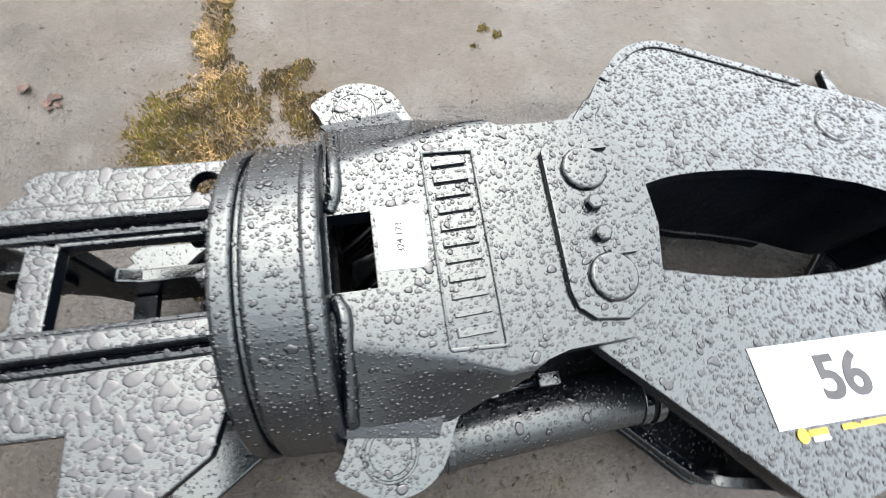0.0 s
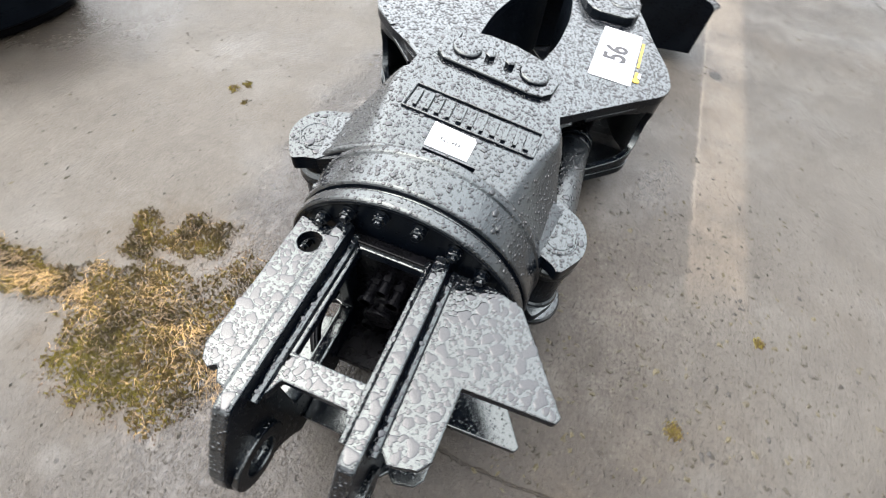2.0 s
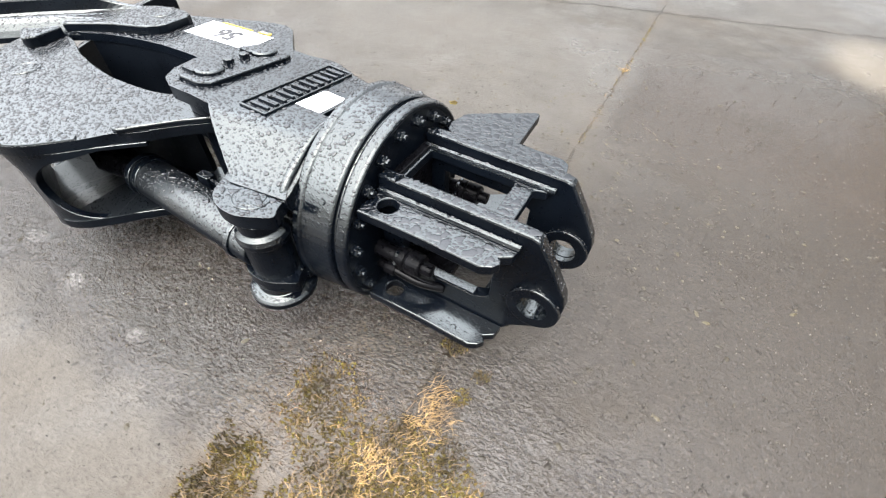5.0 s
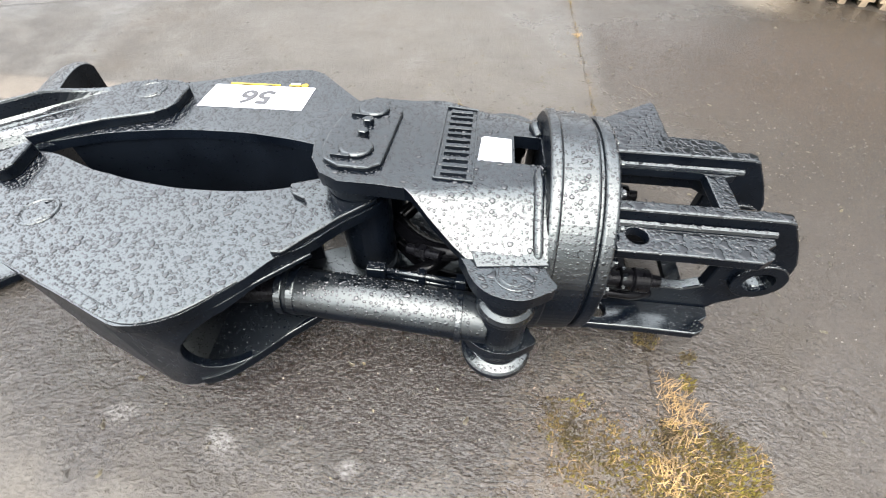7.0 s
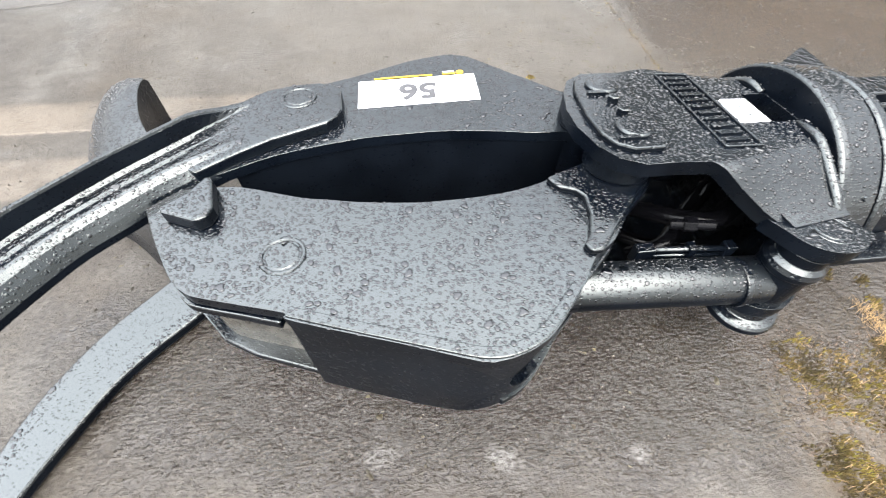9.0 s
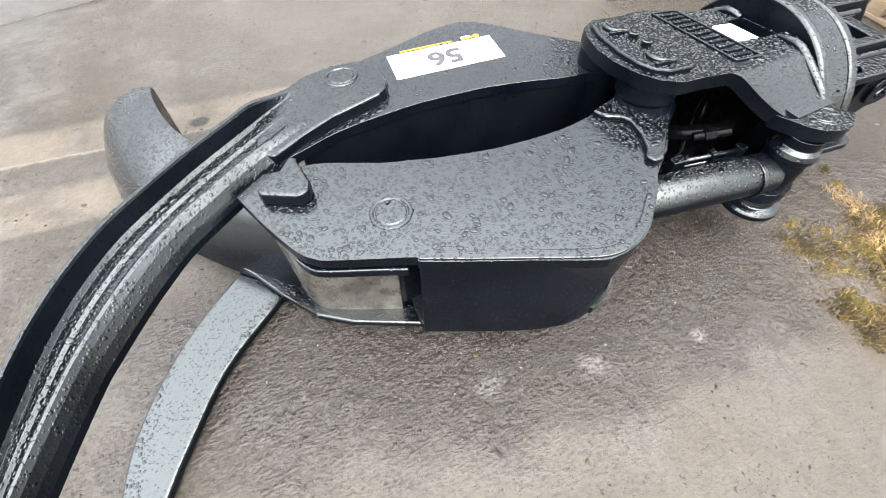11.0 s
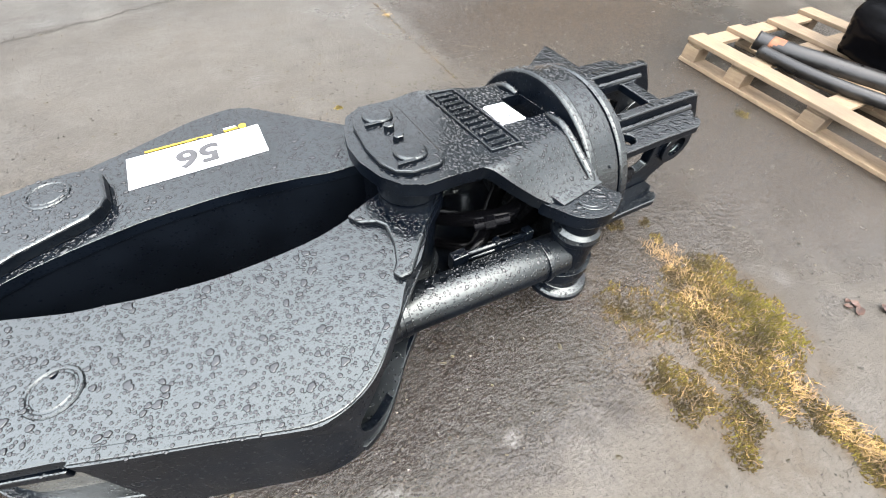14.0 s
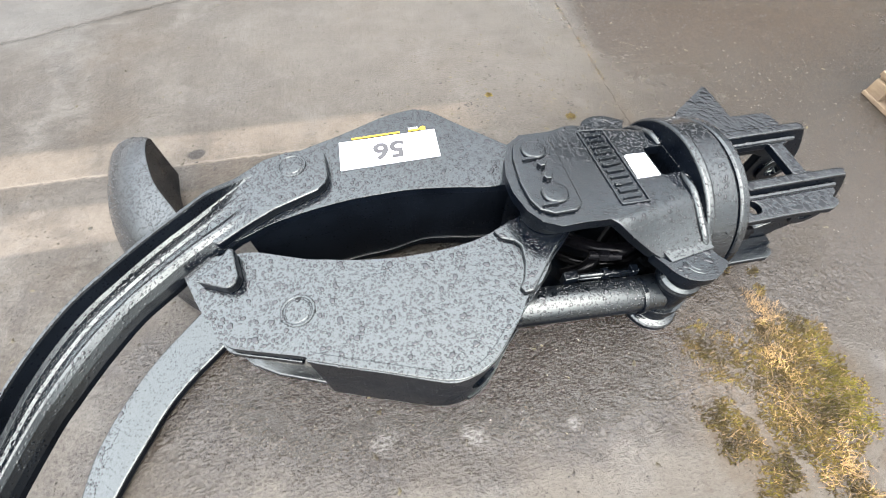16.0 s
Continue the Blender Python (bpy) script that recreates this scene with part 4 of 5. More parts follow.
# triangular stop pad
part("stop_pad", shear(plate(B(), [(-1.51, -0.07), (-1.46, -0.035), (-1.43, 0.012), (-1.415, 0.005), (-1.395, -0.085), (-1.402, -0.11), (-1.425, -0.12), (-1.5, -0.085)], -0.002, 0.034), JAW), PAINT, near_jaw, bevel=0.007, seg=3)

# upper tine on the far jaw: flat root plate and a ribbed channel
part("tine_root", shear(plate(B(), [(-1.16, 0.335), (-1.142, 0.31), (-1.138, 0.22), (-1.15, 0.19), (-1.175, 0.168), (-1.22, 0.152), (-1.30, 0.125), (-1.375, 0.085), (-1.46, 0.03), (-1.5, 0.06), (-1.49, 0.19),
     (-1.42, 0.28), (-1.34, 0.335), (-1.27, 0.35), (-1.2, 0.35)], -0.002, 0.03), JAW), PAINT, far_jaw, "raised root plate of the tine", bevel=0.006, seg=3)
OUT = [(-1.35, 0.318), (-1.45, 0.235), (-1.536, 0.157), (-1.625, 0.082), (-1.707, 0.001), (-1.787, -0.085), (-1.843, -0.178), (-1.88, -0.27), (-1.902, -0.36), (-1.925, -0.5), (-1.93, -0.62), (-1.925, -0.72)]
INN = [(-1.345, 0.102), (-1.43, 0.045), (-1.515, -0.01), (-1.595, -0.08), (-1.66, -0.14), (-1.715, -0.215), (-1.755, -0.28), (-1.785, -0.335), (-1.81, -0.385), (-1.85, -0.5), (-1.885, -0.62), (-1.905, -0.72)]
SECTION = [(0.0, -0.03), (0.0, 0.07), (0.012, 0.076), (0.085, 0.077), (0.1, 0.071), (0.135, 0.034), (0.19, 0.026), (0.28, 0.026), (0.36, 0.032), (0.41, 0.032), (0.47, 0.028), (0.60, 0.029), (0.68, 0.038), (0.73, 0.041), (0.78, 0.039),
           (0.86, 0.028), (0.94, 0.008), (1.0, -0.012), (1.0, -0.03)]


def tine():
    bm = B()
    o, i = curve_pts(OUT, 6), curve_pts(INN, 6)
    prev = None
    for k, (a, b) in enumerate(zip(o, i)):
        f = min(1.0, max(0.0, (k - 1) / 9))
        f = f * f * (3 - 2 * f)
        ring = []
        for s, h in SECTION:
            sink = 0.004 if k < 2 else 0.0
            hh = -sink + h if h < 0 else -sink + (0.03 * (1 - f) + h * f if s not in (0.0, 1.0) else (h if s == 1.0 else 0.03 * (1 - f) + h * f))
            ring.append(bm.verts.new((a[0] + (b[0] - a[0]) * s, a[1] + (b[1] - a[1]) * s, hh)))
        if prev:
            for j in range(len(ring)):
                bm.faces.new((prev[j - 1], prev[j], ring[j], ring[j - 1]))
        else:
            bm.faces.new(list(reversed(ring)))
        prev = ring
    bm.faces.new(prev)
    part("upper_tine", shear(bm, JAW), PAINT, far_jaw, "long curved ribbed tine", bevel=0.003)


tine()
LOUT = [(-1.45, 0.25), (-1.6, 0.12), (-1.70, 0.01), (-1.80, -0.1), (-1.87, -0.2), (-1.93, -0.32), (-1.96, -0.43), (-1.97, -0.6), (-1.95, -0.75)]
LINN = [(-1.38, 0.07), (-1.5, -0.02), (-1.595, -0.12), (-1.68, -0.2), (-1.748, -0.28), (-1.81, -0.39), (-1.86, -0.49), (-1.91, -0.62), (-1.94, -0.75)]
bm = plate(B(), curve_pts(LOUT, 5) + list(reversed(curve_pts(LINN, 5)))[1:], TINE_LOW - 0.028, TINE_LOW + 0.004)
part("lower_tine", shear(bm, JAW), PAINT, far_jaw, "flat curved lower tine", bevel=0.006)


def scoop():
    """The middle tine of the near jaw: an upright inner face and a rounded back that slopes outwards."""
    bm = B()
    line = curve_pts([(-1.45, -0.12), (-1.52, 0.0), (-1.59, 0.13), (-1.665, 0.28), (-1.75, 0.42), (-1.797, 0.55), (-1.815, 0.64), (-1.825, 0.7)], 6)
    k, prev = 10, None
    for i, p in enumerate(line):
        d = (Vector(line[min(i + 1, len(line) - 1)]) - Vector(line[max(i - 1, 0)])).normalized()
        out = Vector((-d.y, d.x))
        u = i / (len(line) - 1)
        end = max(0.0, (u - 0.7) / 0.3)
        top, low = 0.3 - 0.045 * end ** 3, 0.05
        depth = 0.235 * (0.12 + 0.88 * min(1.0, u / 0.5))
        ring = [(p[0], p[1], low)]
        for j in range(k + 1):
            w = 0.5 * math.pi * j / k
            q = Vector(p) + out * depth * math.sin(w) ** 1.15 + d * 0.07 * end * math.sin(2 * w)
            ring.append((q.x, q.y, low + (top - low) * math.cos(w) ** 0.9))
        ring = [bm.verts.new(q) for q in ring]
        if prev:
            for j in range(len(ring)):
                bm.faces.new((prev[j - 1], prev[j], ring[j], ring[j - 1]))
        else:
            bm.faces.new(list(reversed(ring)))
        prev = ring
    bm.faces.new(prev)
    ob = part("middle_tine", bm, PAINT, near_jaw, "curved blade tine with a rounded back", bevel=0.006)
    for p in ob.data.polygons:
        p.use_smooth = True
    ob.data.set_sharp_from_angle(angle=radians(40))


scoop()

# lot label on the far jaw
ang = radians(-1.5)


def on_label(u, v, z):
    """From label coordinates (u along its length, v to its far edge) to the jaw plan."""
    return (-0.937 + u * math.cos(ang) - v * math.sin(ang), 0.313 + u * math.sin(ang) + v * math.cos(ang), z)


def label_patch(name, u0, u1, v0, v1, z, mat, parent):
    bm = B()
    plate(bm, [on_label(u, v, 0)[:2] for u, v in ((u0, v0), (u1, v0), (u1, v1), (u0, v1))], z - 0.001, z)
    return part(name, shear(bm, JAW), mat, parent)


lot = tagged(label_patch("lot_label", -0.163, 0.163, -0.064, 0.064, 0.002, PAPER, None), "white paper lot label printed 56 stuck on jaw", "label")
label_patch("yellow_strip", -0.12, 0.045, 0.0705, 0.0775, 0.002, YELLOW, lot)
label_patch("yellow_strip", 0.075, 0.111, 0.07, 0.0795, 0.002, YELLOW, lot)
label_patch("white_strip", 0.073, 0.107, 0.0805, 0.087, 0.002, PAPER, lot)
bm = plate(B(), [on_label(u, v, 0)[:2] for u, v in circle(0.124, 0.0765, 0.0105, 20)], 0.001, 0.0026)
part("yellow_disc", shear(bm, JAW), YELLOW, lot)


def lettering(text, size, matrix, mat, parent, plane):
    cu = bpy.data.curves.new("text", "FONT")
    cu.body, cu.size, cu.extrude, cu.offset = text, size, 0.0003, size * 0.03
    cu.align_x, cu.align_y = "CENTER", "CENTER"
    tmp = bpy.data.objects.new("text", cu)
    me = bpy.data.meshes.new_from_object(tmp)
    bpy.data.objects.remove(tmp)
    me.transform(matrix)
    for v in me.vertices:
        v.co.z += plane[0] * v.co.x + plane[1] * v.co.y + plane[2]
    me.materials.append(mat)
    ob = new("printed_number", me)
    ob.parent = parent
    return ob


lettering("56", 0.1, pose(-0.937, 0.313, 0.0032, 0, 0, 180 + math.degrees(ang)) @ Matrix.Diagonal((1.05, 1, 1, 1)), INK, lot, JAW)
bm = plate(B(), [(-0.181, -0.037), (-0.181, 0.06), (-0.25, 0.062), (-0.256, -0.04)], 0.0, 0.0022)
tag = tagged(part("stock_label", shear(bm, HOUSE), PAPER, None), "small white paper stock label beside the housing window", "label")
lettering("324 173", 0.015, pose(-0.214, 0.012, 0.0026, 0, 0, -90), INK, tag, HOUSE)


# ---- mounting bracket ----
def bracket():
    zt = 0.447
    lug = [(0.04, 0.482), (0.405, 0.482), (0.422, 0.477), (0.468, 0.41), (0.502, 0.35), (0.51, 0.318), (0.51, 0.268), (0.496, 0.237), (0.47, 0.212), (0.41, 0.168), (0.385, 0.13), (0.37, 0.095), (0.04, 0.095)]
    slots = [[(0.1, 0.22), (0.1, 0.38), (0.3, 0.38), (0.34, 0.36), (0.34, 0.24), (0.3, 0.22)]]
    body = None
    for y0, y1 in ((-0.117, -0.086), (0.086, 0.117)):
        bm = plate(B(), lug, 0, y1 - y0, [circle(0.447, 0.285, 0.034, 28), *slots])
        for v in bm.verts:
            v.co = (v.co.x, y0 + v.co.z, v.co.y)
        ob = part("lug", bm, PAINT, grapple, "thick upright bracket lug with a pin eye", bevel=0.005)
        bm = B()
        turned(bm, [(y0 - 0.012, 0.035), (y0 - 0.012, 0.062), (y1 + 0.012, 0.062), (y1 + 0.012, 0.035), (y0 - 0.012, 0.035)], "y", (0.447, 0, 0.285), 40)
        part("eye", bm, PAINT, ob, bevel=0.003)
        # chamfered weld strips along the foot of the lug
        for ys in (y0 - 0.008, y1 + 0.008):
            bm = B()
            rod(bm, (0.05, ys, zt + 0.002), (0.39, ys, zt + 0.002), 0.009, 8)
            part("weld", bm, PAINT, ob)
    wing_n = [(0.045, -0.205), (0.2, -0.203), (0.338, -0.206), (0.36, -0.195), (0.372, -0.178), (0.362, -0.165), (0.385, -0.15), (0.39, -0.118), (0.045, -0.118)]
    wing_f = [(0.045, 0.118), (0.395, 0.118), (0.378, 0.134), (0.392, 0.15), (0.382, 0.195), (0.364, 0.21), (0.245, 0.214), (0.24, 0.372), (0.228, 0.378), (0.065, 0.268), (0.045, 0.2)]
    mid = [(0.045, -0.085), (0.375, -0.085), (0.375, -0.07), (0.345, -0.058), (0.345, 0.06), (0.375, 0.07), (0.375, 0.085), (0.045, 0.085)]
    hole = [(0.07, -0.062), (0.298, -0.062), (0.298, 0.069), (0.07, 0.069)]
    for z, tag_ in ((zt, "upper"), (0.15, "lower")):
        part("wing_plate", plate(B(), wing_n, z - 0.025, z, [circle(0.095, -0.158, 0.024, 24)]), PAINT, grapple, "flat steel wing with a round hole", bevel=0.003)
        part("pointed_wing_plate", plate(B(), wing_f, z - 0.025, z), PAINT, grapple, "pointed steel wing with standing rain", bevel=0.003)
        if tag_ == "lower":
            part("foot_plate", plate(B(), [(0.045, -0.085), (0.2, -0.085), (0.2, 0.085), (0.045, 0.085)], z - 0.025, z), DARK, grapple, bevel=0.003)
            part("front_tie", plate(B(), [(0.302, -0.085), (0.348, -0.085), (0.348, 0.085), (0.302, 0.085)], z - 0.02, z), PAINT, grapple, "low cross tie with standing rain", bevel=0.003)
        else:
            part("cross_plate", plate(B(), mid, z - 0.025, z, [hole, circle(0.312, -0.071, 0.006, 14)]), PAINT, grapple, bevel=0.003)
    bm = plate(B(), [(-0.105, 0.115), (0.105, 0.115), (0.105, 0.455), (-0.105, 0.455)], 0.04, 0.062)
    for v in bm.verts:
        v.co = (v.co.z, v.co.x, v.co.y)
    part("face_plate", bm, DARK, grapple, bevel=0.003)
    # swivel and fittings between the lugs
    bm = turned(B(), [(0.06, 0.0), (0.06, 0.045), (0.1, 0.045), (0.105, 0.035), (0.13, 0.035), (0.13, 0.0)], "x", (0, -0.005, 0.28), 32)
    swivel = part("swivel", bm, DARK, grapple, "near-black hydraulic swivel", bevel=0.003)
    for k, (yy, zz, r, ln) in enumerate(((-0.03, 0.345, 0.013, 0.07), (0.025, 0.35, 0.013, 0.06), (-0.035, 0.22, 0.013, 0.07), (0.03, 0.22, 0.013, 0.075), (0.0, 0.38, 0.009, 0.055))):
        bm = B()
        rod(bm, (0.06, yy, zz), (0.06 + ln, yy, zz), r, 14)
        rod(bm, (0.075, yy, zz), (0.088, yy, zz), r * 1.5, 6)
        rod(bm, (0.05 + ln, yy, zz), (0.06 + ln, yy, zz), r * 1.3, 14)
        part("fitting", bm, DARK, swivel)
    for yy in (-0.152, 0.15):
        bm = turned(B(), [(0.05, 0.0), (0.05, 0.02), (0.108, 0.02), (0.11, 0.027), (0.122, 0.029), (0.134, 0.029), (0.138, 0.024), (0.142, 0.03), (0.176, 0.03), (0.18, 0.026), (0.18, 0.017), (0.205, 0.016), (0.207, 0.0)], "x", (0, yy, 0.285), 32)
        fit_ = part("side_fitting", bm, DARK, grapple, "black turned side fitting under the wing", bevel=0.0015)
        bm = turned(B(), [(0.112, 0.0), (0.112, 0.031), (0.12, 0.0315), (0.12, 0.0)], "x", (0, yy, 0.285), 6)
        part("lock_nut", bm, PAINT, fit_, bevel=0.001)
        bm = pipe(B(), [(0.05, yy, 0.225), (0.11, yy, 0.222), (0.17, yy * 0.96, 0.21), (0.22, yy * 0.78, 0.19)], 0.013, 14, 6)
        part("side_hose", bm, RUBBER, grapple, "short black hose under the wing", smooth=True)
        bm = B()
        rod(bm, (0.07, yy, 0.224), (0.1, yy, 0.223), 0.018, 20)
        part("hose_sleeve", bm, DARK, grapple, bevel=0.002)


bracket()


# ---- rain on the grapple ----
def rain():
    """Water drops beaded on every upper face of the grapple, the largest laid first so that none overlap."""
    bpy.context.view_layer.update()
    deps = bpy.context.evaluated_depsgraph_get()
    rng = random.Random(5)
    verts, faces, cells = [], [], {}
    down = Vector((0, 0, -1))

    def free(x, y, r):
        i, j = int(x // 0.03), int(y // 0.03)
        for a in (i - 1, i, i + 1):
            for b in (j - 1, j, j + 1):
                for px, py, pr in cells.get((a, b), ()):
                    if (px - x) ** 2 + (py - y) ** 2 < (0.86 * (pr + r)) ** 2:
                        return False
        return True

    def drop(place, normal, r, wild, flat=0.0028):
        n = 14 if r > 0.006 else 9 if r > 0.0025 else 6
        tall = min(flat, r * rng.uniform(0.34, 0.48))
        levels = ((1.0, -0.1), (0.94, 0.5), (0.8, 0.84), (0.5, 0.97)) if r > 0.0022 else ((1.0, -0.1), (0.75, 0.75))
        q = normal.to_track_quat("Z", "Y")
        f1, f2, f3 = (rng.uniform(0, 6.28) for _ in range(3))
        a1, a2, a3 = wild * rng.uniform(0.1, 1.0), wild * rng.uniform(0.0, 0.8), wild * rng.uniform(0.0, 0.5)
        first = len(verts)
        for rho, h in levels:
            for i in range(n):
                t = 2 * math.pi * i / n
                rr = r * rho * (1 + a1 * math.cos(2 * t + f1) + a2 * math.cos(3 * t + f2) + a3 * math.cos(5 * t + f3))
                verts.append(place + q @ Vector((rr * math.cos(t), rr * math.sin(t), h * tall)))
        verts.append(place + q @ Vector((0, 0, tall)))
        for k in range(len(levels) - 1):
            a, b = first + k * n, first + (k + 1) * n
            for i in range(n):
                j = (i + 1) % n
                faces.append((a + i, a + j, b + j, b + i))
        a = first + (len(levels) - 1) * n
        for i in range(n):
            faces.append((a + i, a + (i + 1) % n, len(verts) - 1))

    wide, wings = (-1.98, 0.5, -0.78, 0.8), (0.04, 0.42, -0.22, 0.39)
    for many, least, most, wild, (x0, x1, y0, y1) in ((700, 0.0065, 0.0135, 0.34, wings), (2600, 0.003, 0.0062, 0.28, wings), (380, 0.007, 0.0105, 0.3, wide), (3300, 0.004, 0.0068, 0.22, wide), (42000, 0.0019, 0.004, 0.14, wide), (46000, 0.0008, 0.0018, 0.1, wide)):
        for _ in range(many):
            x, y = rng.uniform(x0, x1), rng.uniform(y0, y1)
            r = rng.uniform(least, most)
            if not free(x, y, r):
                continue
            hit, place, normal, _, ob, _ = scene.ray_cast(deps, Vector((x, y, 1.0)), down)
            if not hit or normal.z < 0.4 or ob.parent is None or ob.active_material not in (PAINT, PAINT_SATIN):
                continue
            if r > 0.0035:
                around = [scene.ray_cast(deps, Vector((x + a, y + b, 1.0)), down) for a, b in ((r, 0), (-r, 0), (0, r), (0, -r))]
                if any(not p[0] or abs(p[1].z - place.z) > 0.006 for p in around):
                    continue
            if r > 0.0045 and normal.z < 0.8:
                r *= 0.7
            cells.setdefault((int(x // 0.03), int(y // 0.03)), []).append((x, y, r))
            drop(place, normal, r, wild, 0.0007 if x > 0.045 and place.z > 0.4 and normal.z > 0.9 else 0.0026)
    me = bpy.data.meshes.new("rain_drops")
    me.from_pydata(verts, [], faces)
    me.materials.append(WATER)
    me.polygons.foreach_set("use_smooth", [True] * len(me.polygons))
    tagged(new("rain_drops", me), "clear rain drops beaded on the black painted steel", "rain drops", kind="stuff")


rain()


# ---- pallet and its load ----
def pallet():
    root = new("pallet")
    root.location = (1.585, 0.66, 0)
    root.rotation_euler = (0, 0, radians(-2.2))
    tagged(root, "pale softwood shipping pallet with uneven boards", "pallet")
    L = 1.25
    random.seed(3)

    def board(name, x0, x1, y0, y1, z0, z1):
        bm = B()
        box(bm, x0, x1, y0, y1, z0, z1)
        return part(name, bm, PINE, root, bevel=0.003)

    for x0, w in ((0.0, 0.12), (0.33, 0.11), (0.68, 0.12), (1.03, 0.12)):
        board("top_board", x0, x0 + w, -L + random.uniform(-0.01, 0.01), random.uniform(-0.015, 0.015), 0.11, 0.132)
    for y0, w in ((-0.1, 0.1), (-0.4, 0.11), (-0.83, 0.11), (-L, 0.1)):
        board("bearer", 0.02, 1.14, y0, y0 + w, 0.09, 0.11)
        for x0 in (0.005, 0.5, 1.03):
            board("block", x0, x0 + 0.1, y0 + 0.004, y0 + w - 0.004, 0.02, 0.09)
    for x0, w in ((0.0, 0.11), (0.5, 0.1), (1.03, 0.11)):
        board("bottom_board", x0, x0 + w, -L, 0.0, 0.0, 0.02)
    return root


pallet()


def hose_piece():
    line = [(1.85, 0.43, 0.157), (1.88, 0.27, 0.156), (1.93, 0.13, 0.156), (1.99, -0.05, 0.156), (2.07, -0.3, 0.156), (2.1, -0.6, 0.156)]
    ob = part("rubber_hose", pipe(B(), line, 0.045, 28, 8), DUSTY, None, smooth=True)
    tagged(ob, "thick dusty black rubber hose lying on pallet", "hose")
    bm = pipe(B(), [(1.851, 0.428, 0.157), (1.848, 0.433, 0.157)], 0.0475, 28, 2)
    part("cut_end", bm, DUSTY, ob, smooth=True)
    bm = pipe(B(), [(1.862, 0.362, 0.1567), (1.868, 0.33, 0.1565), (1.875, 0.296, 0.1562)], 0.0458, 28, 4)
    part("orange_band", bm, ORANGE, ob, "worn orange printed band", smooth=True)
    bm = pipe(B(), [(1.79, 0.36, 0.141), (1.79, 0.12, 0.141), (1.83, -0.1, 0.141), (1.9, -0.35, 0.141), (1.95, -0.65, 0.141)], 0.03, 24, 8)
    tagged(part("rubber_hose", bm, DUSTY, None, smooth=True), "thinner dusty black rubber hose lying on pallet", "hose")


hose_piece()


def black_load():
    """A bulky load wrapped in black plastic."""
    bm = B()
    bmesh.ops.create_icosphere(bm, subdivisions=5, radius=1.0)
    for v in bm.verts:
        p = v.co.copy()
        m = max(abs(p.x), abs(p.y), abs(p.z))
        q = p.lerp(p / m, 0.6)
        w = 1 + 0.06 * noise.noise(p * 2.3) + 0.035 * abs(noise.noise(p * 6.0))
        v.co = Vector((q.x * 0.34, q.y * 0.44, q.z * 0.24)) * w
        v.co.z = max(v.co.z, -0.22)
    for v in bm.verts:
        v.co += Vector((2.44, -0.2, 0.352))
    tagged(part("wrapped_load", bm, RUBBER, None, smooth=True), "bulky load wrapped in shiny black plastic on pallet", "load")


black_load()


# ---- crawler track of a machine at the edge of the yard ----
def crawler():
    root = new("crawler_track")
    root.location = (1.94, 2.68, 0)
    root.rotation_euler = (0, 0, radians(-19))
    tagged(root, "muddy tan crawler track of a parked machine", "crawler track")
    length, high, r = 1.6, 0.29, 0.23

    def loop(radius):
        left = [(0.02 - radius * math.sin(a), high - radius * math.cos(a)) for a in [math.pi * k / 12 for k in range(13)]]
        right = [(length + radius * math.sin(a), high + radius * math.cos(a)) for a in [math.pi * k / 12 for k in range(13)]]
        return left + right

    def upright(bm, y0):
        for v in bm.verts:
            v.co = (v.co.x, y0 + v.co.z, v.co.y)
        bmesh.ops.recalc_face_normals(bm, faces=bm.faces)
        return bm

    part("track_belt", upright(plate(B(), loop(r), 0.0, 0.4, [loop(r - 0.035)]), 0.0), MUD, root, bevel=0.008)
    part("track_frame", upright(plate(B(), [(0.1, 0.2), (length - 0.1, 0.2), (length - 0.1, 0.38), (0.1, 0.38)], 0.0, 0.26), 0.07), MUD, root, bevel=0.02)
    for x in (0.05, 0.4, 0.8, 1.2, 1.57):
        wide = x < 0.1 or x > 1.5
        bm = turned(B(), [(0.06, 0.0), (0.06, 0.15), (0.075, 0.16), (0.3, 0.16), (0.315, 0.15), (0.315, 0.0)] if wide else [(0.06, 0.0), (0.06, 0.06), (0.315, 0.06), (0.315, 0.0)], "y", (x, 0, high if wide else 0.155), 28)
        part("idler_wheel" if wide else "track_roller", bm, MUD, root, bevel=0.004)
    # ribbed shoes round the belt, all on one mesh
    bm = plate(B(), [(-0.05, -0.03), (0.04, -0.03), (0.045, 0.42), (-0.045, 0.42)], 0.0, 0.025)
    plate(bm, [(-0.02, -0.03), (0.02, -0.03), (0.02, 0.42), (-0.02, 0.42)], 0.02, 0.06)
    first = part("track_shoe", bm, MUD, root)
    around = loop(r) + loop(r)[:1]
    total = sum(math.dist(p, q) for p, q in zip(around, around[1:]))
    for k in range(38):
        p, d = along_line(around, total * (k + 0.5) / 38)
        shoe = first if k == 0 else new("track_shoe", first.data)
        shoe.parent = root
        out = Vector((-d.y, d.x))
        out = out if (p - Vector((length / 2, high))).dot(out) > 0 or abs(p.y - high) < 0.05 and (p.x - length / 2) * out.x > 0 else -out
        along = Vector((d.x, 0, d.y))
        up = Vector((out.x, 0, out.y))
        side = up.cross(along)
        if side.y < 0:
            along, side = -along, -side
        shoe.matrix_local = Matrix(((along.x, side.x, up.x, p.x), (along.y, side.y, up.y, 0.0), (along.z, side.z, up.z, p.y), (0, 0, 0, 1)))


crawler()


